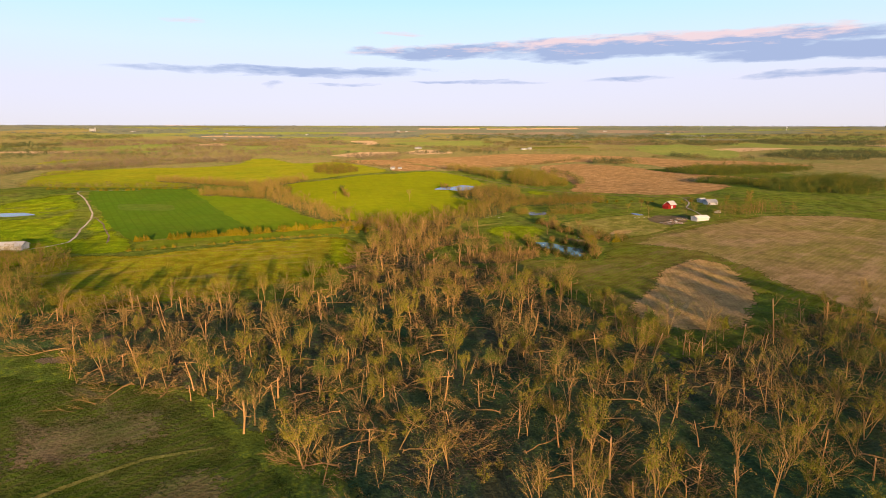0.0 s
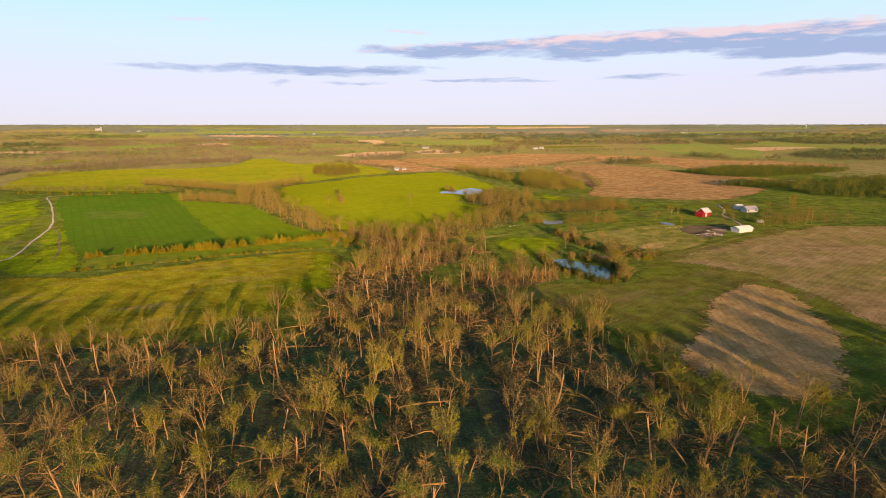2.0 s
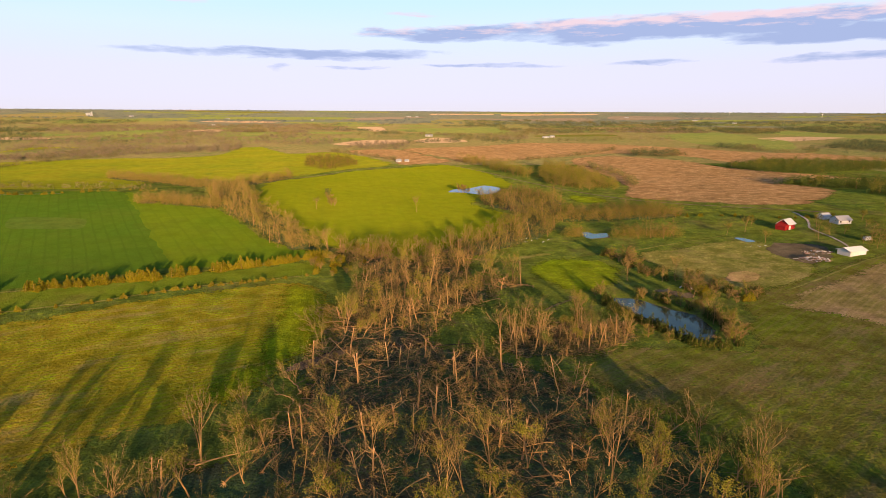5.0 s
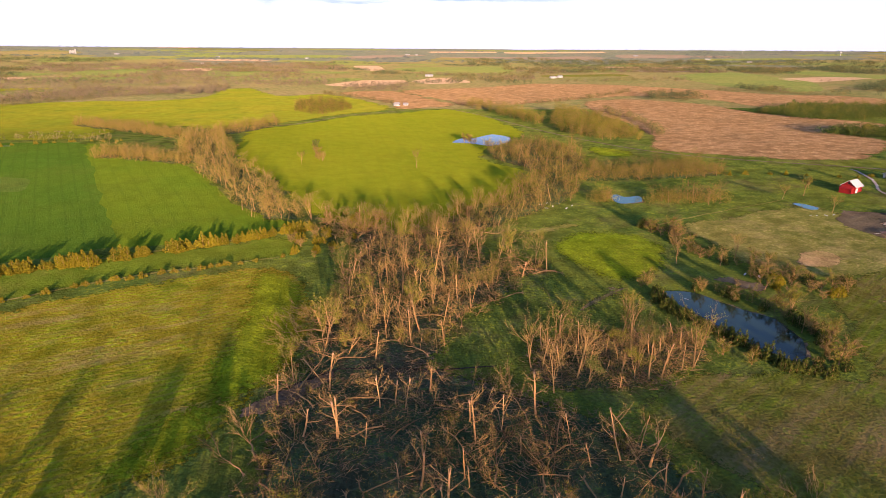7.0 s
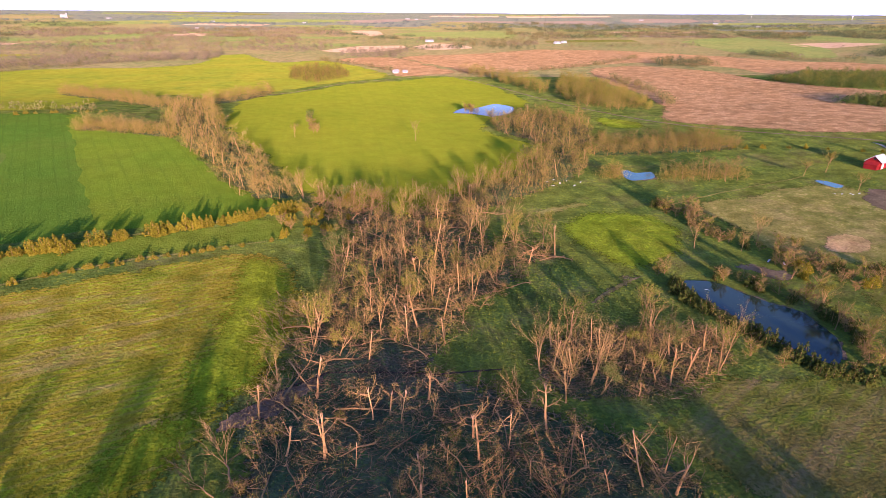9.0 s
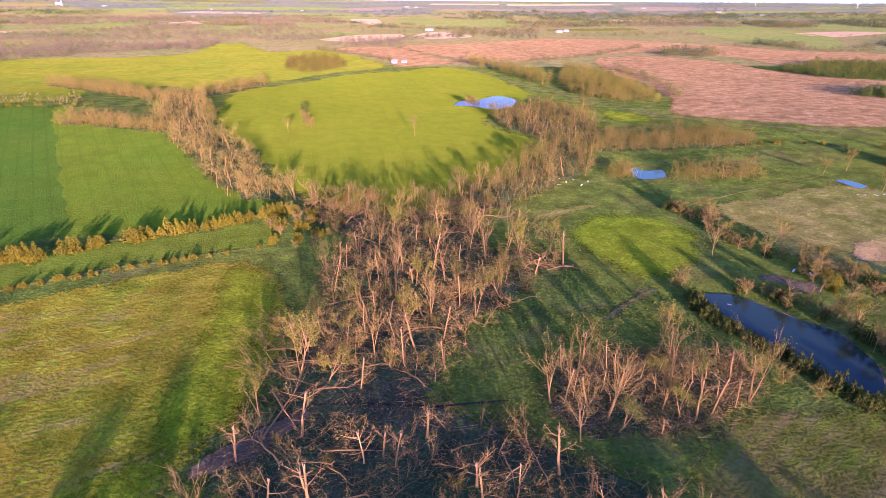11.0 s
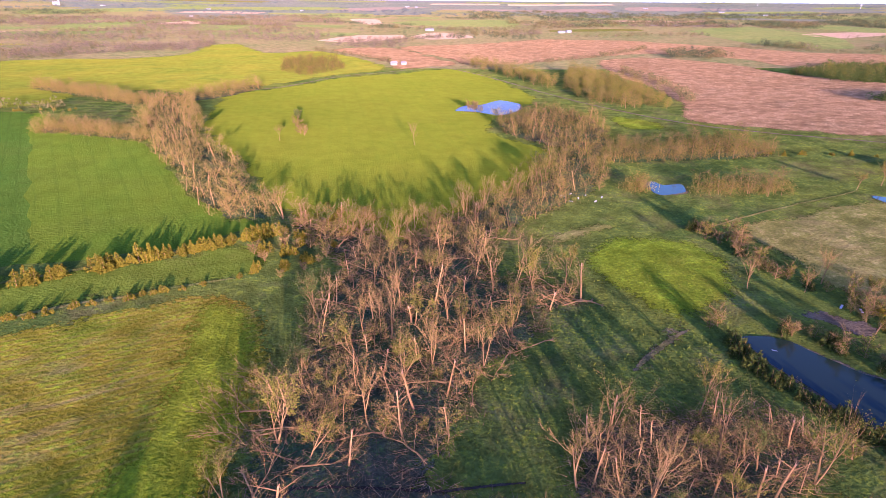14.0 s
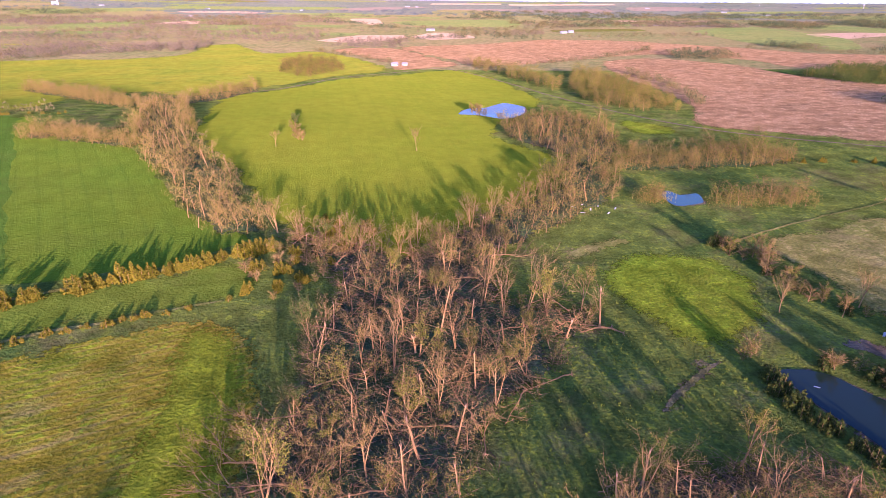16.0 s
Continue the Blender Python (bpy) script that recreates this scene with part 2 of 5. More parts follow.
BARK = piece_material("bark", (0.16, 0.10, 0.04), (0.43, 0.268, 0.10), 0.95, 0.6, 3.0, spec=0.03)
SNAG = piece_material("storm_stripped_trunk", (0.24, 0.14, 0.055), (0.52, 0.315, 0.125), 0.9, 0.6, 3.0, spec=0.05)
TWIG = piece_material("twigs", (0.11, 0.076, 0.030), (0.40, 0.262, 0.092), 0.95, spec=0.03)
BRUSHWOOD = piece_material("broken_branches", (0.14, 0.094, 0.042), (0.44, 0.285, 0.12), 0.95, spec=0.03)
RAW = piece_material("raw_wood", (0.32, 0.19, 0.09), (0.52, 0.34, 0.19), 0.8)
LEAF = leaf_material("spring_leaves", (0.085, 0.088, 0.010), (0.275, 0.252, 0.026))
LEAF_TAN = leaf_material("budding_leaves", (0.12, 0.092, 0.018), (0.33, 0.258, 0.045))
LEAF_OLIVE = leaf_material("olive_leaves", (0.10, 0.085, 0.016), (0.315, 0.25, 0.042))
LEAF_GREEN = leaf_material("green_leaves", (0.045, 0.068, 0.013), (0.14, 0.168, 0.028))
CEDAR = leaf_material("cedar_needles", (0.10, 0.09, 0.005), (0.285, 0.232, 0.008))
CEDAR_DARK = leaf_material("dark_cedar_needles", (0.035, 0.05, 0.010), (0.12, 0.13, 0.016))
# bare brown crowns, lightened in colour to stand in for haze
HAZE_PALE_LEAF = leaf_material("haze_pale_crowns", (0.12, 0.095, 0.055), (0.34, 0.265, 0.16))
# blue-grey of distance haze painted into the leaf colour
HAZE_BLUE_LEAF = leaf_material("haze_blue_crowns", (0.08, 0.105, 0.105), (0.155, 0.18, 0.175))
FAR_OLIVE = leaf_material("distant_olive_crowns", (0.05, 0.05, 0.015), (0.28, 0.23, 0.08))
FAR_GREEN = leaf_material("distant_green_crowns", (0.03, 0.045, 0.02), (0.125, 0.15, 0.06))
GRASS = leaf_material("grass_tufts", (0.10, 0.15, 0.012), (0.22, 0.235, 0.02))
RED = piece_material("red_boards", (0.22, 0.012, 0.010), (0.32, 0.022, 0.016), 0.7, 0.3, 1.5, islands=False)
WHITE = piece_material("white_paint", (0.5, 0.48, 0.45), (0.62, 0.6, 0.57), 0.6, 0.1, 1.0, islands=False)
TIN = piece_material("tin_roof", (0.36, 0.36, 0.36), (0.5, 0.49, 0.48), 0.55, 0.2, 0.8, 0.4, islands=False)
SLATE = piece_material("grey_shingles", (0.2, 0.2, 0.22), (0.3, 0.3, 0.32), 0.85, 0.3, 2.0, islands=False)
DARK = piece_material("dark_opening", (0.02, 0.018, 0.015), (0.04, 0.035, 0.03), 0.7, islands=False)
BRICKY = piece_material("rubble", (0.22, 0.10, 0.06), (0.5, 0.36, 0.28), 0.9)
WATER, wnodes, wlinks, wb = material("pond_water", 0.06, 0.0, 0.28)
wb.inputs["Base Color"].default_value = (0.018, 0.032, 0.018, 1)
wb.inputs["IOR"].default_value = 1.33
wtc = wnodes.new("ShaderNodeTexCoord")
wbump = wnodes.new("ShaderNodeBump")
wbump.inputs["Strength"].default_value, wbump.inputs["Distance"].default_value = 0.06, 0.05
wlinks.new(noise_node(wnodes, wlinks, wtc.outputs["Object"], 1.2, 3.0), wbump.inputs["Height"])
wlinks.new(wbump.outputs[0], wb.inputs["Normal"])


# ---- the lie of the land ----
PONDS = ((58.5, 281.0, 13.0, 26.0), (10.0, 545.0, 30.0, 34.0), (66.0, 393.0, 9.0, 11.0), (130.0, 375.0, 5.0, 7.0), (-274.0, 358.0, 18.0, 12.0))


def smooth(a):
    a = np.clip(a, 0.0, 1.0)
    return a * a * (3 - 2 * a)


def swell(x, y):
    """The rolling land without its ponds."""
    r = np.hypot(x, y)
    side = smooth((np.abs(x - 15 - 0.12 * (y - 280)) - 35) / 130)
    return (-1.5 + 3.5 * smooth((y - 300) / 220) + 4 * side * (1 - 0.6 * smooth((y - 420) / 200))
            + 6 * np.exp(-((x + 290) / 130) ** 2 - ((y - 440) / 110) ** 2) + 8 * smooth((y - 700) / 1200) + 50 * smooth((r - 1900) / 1800) - 0.0075 * x * smooth((r - 900) / 1600))


def lie(x, y):
    """The ground's height at (x, y): level round the ponds."""
    z = swell(x, y)
    for cx, cy, rx, ry in PONDS:
        w = smooth(2.0 - np.hypot((x - cx) / rx, (y - cy) / ry))
        z = z * (1 - w) + swell(cx, cy) * w
    return z


def mesh_object(name, verts, faces, mats, parent=None, index=None):
    me = bpy.data.meshes.new(name)
    me.from_pydata(verts, [], faces)
    for m in mats:
        me.materials.append(m)
    if index is not None:
        me.polygons.foreach_set("material_index", index)
    me.update()
    ob = new(name, me)
    ob.parent = parent
    return ob


def axis(stops):
    """Coordinates from (start, end, step) stretches."""
    out = []
    for a, b, st in stops:
        out += list(np.arange(a, b, st))
    return np.array(out + [stops[-1][1]])


gx = axis([(-3700, -1500, 110), (-1500, -400, 50), (-400, 400, 8), (400, 1500, 50), (1500, 3700, 110)])
gy = axis([(-900, -100, 80), (-100, 720, 8), (720, 1600, 30), (1600, 3760, 80)])
GX, GY = np.meshgrid(gx, gy)
GZ = lie(GX, GY)
nx, ny = len(gx), len(gy)
gid = np.arange(nx * ny).reshape(ny, nx)
quads = np.stack([gid[:-1, :-1], gid[:-1, 1:], gid[1:, 1:], gid[1:, :-1]], -1).reshape(-1, 4)
gcy = np.repeat((gy[:-1] + gy[1:]) / 2, nx - 1)
gcx = np.tile((gx[:-1] + gx[1:]) / 2, ny - 1)
# beyond this wavy line the ground takes the haze-coloured material
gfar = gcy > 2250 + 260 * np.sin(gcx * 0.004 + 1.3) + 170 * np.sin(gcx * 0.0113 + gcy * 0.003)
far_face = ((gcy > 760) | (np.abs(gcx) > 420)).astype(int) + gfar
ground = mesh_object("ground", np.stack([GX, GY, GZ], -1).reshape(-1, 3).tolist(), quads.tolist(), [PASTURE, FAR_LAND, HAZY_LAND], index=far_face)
ground.data.polygons.foreach_set("use_smooth", [True] * len(quads))
tagged(ground, "rolling green pasture and farmland reaching the horizon", "ground", kind="structure")


def outline(pts, step, wobble=0.0, closed=True):
    """A rounded line through the points, with an uneven edge."""
    out, n = [], len(pts)
    P = [Vector(p) for p in pts]
    for i in range(n if closed else n - 1):
        a, b, c, d = (P[(i + k) % n] if closed else P[min(max(i + k, 0), n - 1)] for k in (-1, 0, 1, 2))
        k = max(1, int((c - b).length / step))
        for j in range(k):
            t = j / k
            tan0, tan1 = (c - a) * 0.32, (d - b) * 0.32
            p = b * (2 * t ** 3 - 3 * t * t + 1) + c * (3 * t * t - 2 * t ** 3) + tan0 * (t ** 3 - 2 * t * t + t) + tan1 * (t ** 3 - t * t)
            if wobble:
                p = p + Vector((noise.noise((p.x * 0.13, p.y * 0.13, 1)), noise.noise((p.x * 0.13, p.y * 0.13, 9)))) * wobble
            out.append(p)
    if not closed:
        out.append(P[-1])
    return out


def drape(name, ring, mat, lift, cell, label, category, level=None, kind="structure", feather=0.0):
    """A patch of land inside the ring, laid on the ground."""
    from mathutils.geometry import delaunay_2d_cdt
    xs, ys = [p.x for p in ring], [p.y for p in ring]
    pts = list(ring)
    if level is None:
        for gx_ in np.arange(min(xs), max(xs), cell):
            for gy_ in np.arange(min(ys), max(ys), cell):
                pts.append(Vector((gx_ + random.uniform(-0.2, 0.2) * cell, gy_ + random.uniform(-0.2, 0.2) * cell)))
    v, _, f, *_ = delaunay_2d_cdt(pts, [], [list(range(len(ring)))], 1, 1e-4)
    verts = [(p.x, p.y, (float(lie(p.x, p.y)) + lift) if level is None else level) for p in v]
    faces = [q if (v[q[1]] - v[q[0]]).cross(v[q[2]] - v[q[0]]) > 0 else q[::-1] for q in f]
    ob = mesh_object(name, verts, faces, [mat])
    ob.data.polygons.foreach_set("use_smooth", [True] * len(faces))
    if feather:
        A = np.array([(p.x, p.y) for p in ring])
        D = np.roll(A, -1, 0) - A
        V = np.array([(p.x, p.y) for p in v])[:, None, :] - A[None]
        k = np.clip((V * D).sum(-1) / np.maximum((D * D).sum(-1), 1e-9), 0, 1)
        near = np.sqrt(((V - k[..., None] * D) ** 2).sum(-1)).min(1)
        ob.data.attributes.new("rim", "FLOAT", "POINT").data.foreach_set("value", np.clip(1 - near / feather, 0, 1).astype(np.float32))
    return tagged(ob, label, category, kind=kind)


def field(name, pts, mat, label, lift=0.06, cell=9.0, wobble=3.0, feather=None):
    drilled = mat in (WHEAT, WHEAT_PALE, WHEAT_THIN)
    return drape(name, outline(pts, cell * 0.6, wobble), mat, lift, cell, label, "field", feather=(0.0 if drilled or cell > 30 else min(9.0, cell * 0.7)) if feather is None else feather)


def strip(name, pts, width, mat, label, lift=0.12, category="road"):
    line = outline(pts, 5.0, 0.8, closed=False)
    left, right = [], []
    for i, p in enumerate(line):
        d = (line[min(i + 1, len(line) - 1)] - line[max(i - 1, 0)]).normalized()
        w = width * (0.5 + 0.08 * noise.noise((p.x * 0.2, p.y * 0.2, 3)))
        left.append(p + Vector((-d.y, d.x)) * w)
        right.append(p - Vector((-d.y, d.x)) * w)
    verts = [(p.x, p.y, float(lie(p.x, p.y)) + lift) for trio in zip(left, line, right) for p in trio]
    faces = [(3 * i + j, 3 * i + 1 + j, 3 * i + 4 + j, 3 * i + 3 + j) for i in range(len(line) - 1) for j in (0, 1)]
    ob = mesh_object(name, verts, faces, [mat])
    last = len(line) - 1
    ob.data.attributes.new("rim", "FLOAT", "POINT").data.foreach_set("value", [1.0 if i in (0, last) or j != 1 else 0.0 for i in range(len(line)) for j in range(3)])
    return tagged(ob, label, category, kind="structure")


def inside(x, y, poly):
    hit = False
    for (ax, ay), (bx, by) in zip(poly, poly[1:] + poly[:1]):
        if (ay > y) != (by > y) and x < (bx - ax) * (y - ay) / (by - ay) + ax:
            hit = not hit
    return hit


def scatter(poly, spacing, seed, jitter=0.45):
    """Places inside the outline, about that far apart."""
    rng = random.Random(seed)
    xs, ys = [p[0] for p in poly], [p[1] for p in poly]
    out = []
    for gx_ in np.arange(min(xs), max(xs), spacing):
        for gy_ in np.arange(min(ys), max(ys), spacing):
            x, y = gx_ + rng.uniform(-jitter, jitter) * spacing, gy_ + rng.uniform(-jitter, jitter) * spacing
            if inside(x, y, poly):
                out.append((x, y))
    rng.shuffle(out)
    return out

# ---- fields, woods' floors, ponds and roads ----
FAR_FIELDS = []
MAIN_WOOD = [(-150, 160), (-148, 176), (-112, 176), (-102, 188), (-66, 196), (-40, 215), (-41, 245), (-40, 262), (-39, 274), (-37, 290), (-38, 305), (-37, 322), (-38, 333), (-46, 343), (-56, 353), (-57, 360), (-46, 356), (-35, 353), (-25, 347), (-19, 349), (-12, 358), (-4, 366), (4, 350), (0, 337), (2, 325), (8, 322), (20, 322), (20, 312), (11, 308), (9, 297), (3, 292), (-4, 285), (-4, 279), (-8, 269), (-10, 262), (18, 245), (40, 216), (55, 178), (64, 145), (94, 157), (116, 172), (134, 168), (136, 130), (122, 60), (60, 20), (-24, 30), (-16, 84), (-45, 108), (-62, 123), (-90, 126), (-104, 142), (-130, 140)]
CLUMP = [(8, 258), (12, 272), (29, 276), (47, 275), (46, 262), (30, 253), (12, 251)]
WEST_WOOD = [(-75, 352), (-82, 359), (-92, 371), (-103, 388), (-118, 406), (-134, 428), (-152, 458), (-173, 505), (-192, 545), (-171, 556), (-136, 489), (-119, 446), (-92, 413), (-76, 386), (-64, 366), (-61, 357), (-66, 354)]
WEST_ARMS = ([(-188, 439), (-157, 435), (-134, 429), (-143, 448), (-165, 450), (-193, 455)], [(-300, 596), (-225, 544), (-178, 511), (-192, 547), (-251, 588), (-312, 622)], [(-163, 534), (-150, 565), (-142, 605), (-153, 632), (-169, 605), (-178, 563)])
NORTH_WOOD = [(-19, 349), (-12, 361), (-3, 371), (8, 384), (23, 402), (31, 425), (33, 445), (24, 458), (14, 474), (13, 498), (20, 511), (34, 531), (51, 529), (66, 514), (68, 487), (62, 455), (52, 425), (48, 405), (42, 388), (33, 378), (23, 368), (13, 358), (3, 349), (-8, 343)]
EAST_ARM = [(49, 421), (65, 423), (87, 425), (104, 427), (121, 429), (127, 441), (116, 452), (108, 463), (84, 450), (63, 451)]
field("field_1", [(-279, 449), (-217, 480), (-121, 338), (-110, 324), (-140, 302), (-158, 290), (-178, 308)], WHEAT, "dark green drilled wheat field with tramlines")
field("field_2", [(-216, 480), (-180, 452), (-148, 440), (-118, 408), (-90, 370), (-66, 352), (-88, 330), (-112, 322), (-122, 339)], WHEAT_PALE, "green young wheat field beside a treeline", lift=0.09)
field("field_3", [(-157, 286), (-112, 318), (-88, 326), (-62, 345), (-52, 325), (-70, 313), (-94, 299), (-116, 280), (-150, 262)], CUT_GRASS, "narrow grass strip between two hedgerows", lift=0.07)
field("field_4", [(-172, 256), (-140, 257), (-116, 279), (-70, 312), (-53, 312), (-41, 292), (-37, 268), (-40, 250), (-46, 232), (-62, 214), (-100, 186), (-128, 176), (-176, 232)], STUBBLE_GREEN, "weedy green and tan stubble field with long tree shadows")
field("field_16", [(-320, 330), (-292, 440), (-245, 385), (-225, 345), (-205, 300), (-178, 300), (-176, 258), (-184, 225), (-240, 215), (-320, 260)], LUSH, "lush lit meadow beside a gravel lane", lift=0.05, cell=14.0)
field("field_93", [(-190, 322), (-172, 303), (-157, 287), (-149, 262), (-174, 256), (-190, 285)], LUSH, "lush verge at a wheat field's corner", lift=0.065)
field("field_94", [(-284, 454), (-262, 414), (-236, 379), (-220, 354), (-207, 322), (-188, 300), (-180, 312), (-230, 384)], LUSH, "lush verge between a lane and a wheat field", lift=0.05)
field("field_5", [(-160, 586), (-138, 500), (-120, 450), (-93, 414), (-77, 388), (-65, 368), (-56, 357), (-46, 350), (-34, 348), (-25, 343), (-18, 347), (-12, 361), (-4, 370), (7, 383), (22, 401), (30, 425), (33, 442), (24, 457), (13, 472), (12, 500), (30, 537), (47, 577), (43, 600), (20, 702), (-13, 750), (-60, 705), (-101, 670), (-130, 615), (-152, 588)], MEADOW, "bright green smooth meadow on a gentle rise", feather=2.5)
field("field_6", [(-500, 700), (-530, 770), (-470, 808), (-423, 828), (-365, 830), (-320, 885), (-347, 1002), (-312, 1041), (-228, 905), (-179, 937), (-125, 866), (-78, 781), (-67, 726), (-103, 686), (-134, 632), (-147, 615), (-164, 588), (-180, 573), (-219, 590), (-240, 560), (-230, 500), (-300, 480), (-420, 560)], CANOLA, "yellow-green meadow in evening sun", lift=0.1, cell=18.0)
field("field_7", [(122, 709), (138, 827), (175, 858), (204, 858), (235, 826), (262, 788), (276, 702), (330, 632), (345, 600), (300, 590), (262, 572), (268, 540), (262, 510), (205, 452), (172, 456), (142, 474), (110, 504), (126, 555), (131, 640)], CORN, "reddish brown corn stubble field", lift=0.1, cell=14.0)
field("field_8", [(3, 775), (-13, 822), (-87, 981), (25, 1063), (126, 1162), (239, 1123), (299, 1055), (362, 991), (410, 917), (478, 900), (520, 790), (475, 770), (342, 735), (295, 765), (283, 844), (209, 892), (144, 860), (76, 806)], CORN, "brown harvested corn field beyond a hedgerow", lift=0.2, cell=22.0)
field("field_9", [(22, 246), (46, 262), (72, 259), (78, 272), (93, 301), (139, 331), (183, 352), (235, 354), (270, 330), (260, 240), (150, 120), (124, 165), (112, 190), (84, 165), (58, 178), (44, 214)], PLOUGH, "worked brown and green field with curving rows")
field("field_10", [(62, 189), (72, 203), (81, 216), (89, 232), (101, 244), (114, 253), (124, 240), (121, 217), (114, 195), (101, 171), (89, 158), (70, 160), (60, 177)], DRY_STUBBLE, "pale tan stubble patch with curved rows", lift=0.13, cell=5.0, wobble=2.5, feather=8.0)
field("field_11", [(95, 287), (108, 277), (118, 262), (124, 232), (124, 200), (140, 150), (200, 150), (290, 250), (280, 330), (250, 356), (206, 360), (183, 348), (155, 332), (127, 313), (108, 301)], BROWN, "brown and tan stubble slope with rows", lift=0.11, feather=9.0)
field("field_12", [(-170, 140), (-110, 131), (-88, 130), (-62, 124), (-45, 108), (-26, 89), (-14, 66), (-40, 30), (-140, 40), (-190, 90)], DULL, "dull green and brown old field in shade")
field("field_13", [(68, 356), (74, 340), (76, 322), (82, 310), (92, 306), (108, 305), (127, 317), (140, 331), (142, 355), (136, 374), (124, 379), (104, 371), (88, 366), (76, 361)], WEEDS, "rough field of tall tan and green weeds", lift=0.08)
field("straw_patch", [(94, 317), (99, 325), (106, 330), (110, 324), (107, 317), (100, 314)], STRAW, "bright flattened straw in the weeds", lift=0.14, cell=3.0, wobble=3.0)
field("bare_patch", [(65, 309), (70, 312), (78, 302), (74, 298)], MUD, "bare trodden earth by the pond", lift=0.1, cell=3.0)
field("wreck_floor", [(136, 369), (158, 361), (150, 343), (136, 332), (127, 349)], MUD, "bare muddy ground under wreckage", lift=0.1, cell=4.0, wobble=2.0)
strip("field_rim", [(108, 303), (127, 315), (155, 334), (183, 350), (206, 362), (240, 360)], 1.6, WEEDS, "pale weedy rim of a ploughed field", lift=0.15, category="margin")
FARTHER = dict(lift=0.3, cell=40.0, wobble=6.0)
for k, (mat, label, ring) in enumerate((
        (TAN, "pale tan bare field among woods", [(-215, 1103), (-171, 1217), (-100, 1232), (-94, 1148), (-149, 1063)]),
        (TAN, "pale tan bare field among woods", [(-79, 1187), (-48, 1297), (9, 1251), (20, 1170), (-47, 1124)]),
        (TAN, "narrow pale far field", [(-306, 1925), (-231, 1925), (-174, 1578), (-226, 1619)]),
        (HAZED_BROWN, "reddish brown field near the horizon", [(-381, 2399), (-115, 2764), (-275, 2750), (-483, 2571)]),
        (HAZED_BROWN, "broad brown field near the horizon", [(-109, 2615), (569, 2687), (511, 2409), (191, 2542)]),
        (FAR_PASTURE, "green far field between woods", [(-159, 1748), (148, 1964), (115, 1520), (-95, 1535)]),
        (FAR_PASTURE, "bright green far pasture", [(436, 1361), (639, 1565), (605, 1191), (493, 969), (429, 975), (404, 1062)]),
        (FAR_PASTURE, "pale green far pasture", [(724, 1774), (748, 1345), (910, 1180), (1039, 1350), (898, 1484), (897, 1772)]),
        (TAN, "pale tan far field", [(600, 1280), (735, 1346), (796, 1314), (600, 1170)]),
        (FAR_PASTURE, "green strip between bare woods", [(-754, 1297), (-668, 1443), (-740, 1634), (-851, 1632), (-891, 1562)]),
        (FAR_PASTURE, "green far field between woods", [(-995, 1296), (-1002, 1341), (-1073, 1437), (-1100, 1435)]),
        (CANOLA, "lit green strip between bare woods", [(-643, 902), (-638, 993), (-584, 1019), (-678, 1024)]),
        (FAR_PASTURE, "green far field between woods", [(-500, 1333), (-397, 1431), (-462, 1559), (-573, 1530)]),
        (TAN, "pale tan far field", [(-693, 1564), (-675, 1714), (-627, 1673), (-593, 1563)]),
        (FAR_PASTURE, "green far field between woods", [(-1228, 1927), (-996, 2256), (-1065, 2415), (-1348, 2118)]),
        (FAR_PASTURE, "green far field near the horizon", [(-990, 2348), (-442, 2483), (-475, 2670), (-1059, 2514)]),
        (HAZED_BROWN, "brown field near the horizon", [(661, 2574), (904, 2524), (989, 2763), (724, 2823)]),
        (FAR_PASTURE, "green far field near the horizon", [(696, 2246), (1033, 2043), (1513, 1971), (1581, 2061), (1110, 2198)]))):
    field("field_%d" % (100 + k), ring, mat, label, **FARTHER)
    FAR_FIELDS.append(ring)
# sunlight on this slope is painted as a patch of brighter grass
field("green_knoll", [(34, 350), (58, 352), (66, 334), (56, 314), (44, 303), (34, 304), (25, 318), (22, 336)], LUSH, "lush pasture slope with sunlight painted on as yellow-green", lift=0.07, cell=6.0, wobble=4.0, feather=11.0)
field("dry_knoll", [(16, 346), (24, 356), (36, 362), (42, 356), (32, 350), (22, 342)], WEEDS, "dry tan grass on a slope", lift=0.1, cell=4.0, wobble=4.0, feather=6.0)
field("forest_floor", MAIN_WOOD, LITTER, "dark woodland floor of leaves and fallen twigs", lift=0.1, cell=7.0)
field("clump_floor", CLUMP, LITTER, "dark ground littered with broken branches", lift=0.1, cell=5.0, wobble=2.0)
field("west_wood_floor", WEST_WOOD, LITTER, "dark ground under a treeline", lift=0.14)
for k, arm in enumerate(WEST_ARMS):
    field("west_wood_floor_%d" % (k + 2), arm, LITTER, "dark ground under a treeline", lift=0.15)
field("east_wood_floor", EAST_ARM, LITTER, "dark ground under a treeline", lift=0.14)
field("field_90", [(-230, 486), (-200, 470), (-160, 462), (-158, 480), (-180, 508), (-206, 500)], PASTURE, "shaded green paddock between two treelines", lift=0.07)
field("field_91", [(78, 520), (100, 500), (96, 480), (74, 486), (72, 508)], LUSH, "bright grass between a road and a treeline", lift=0.07)
field("north_wood_floor", NORTH_WOOD, LITTER, "dark ground under storm-broken trees", lift=0.14)
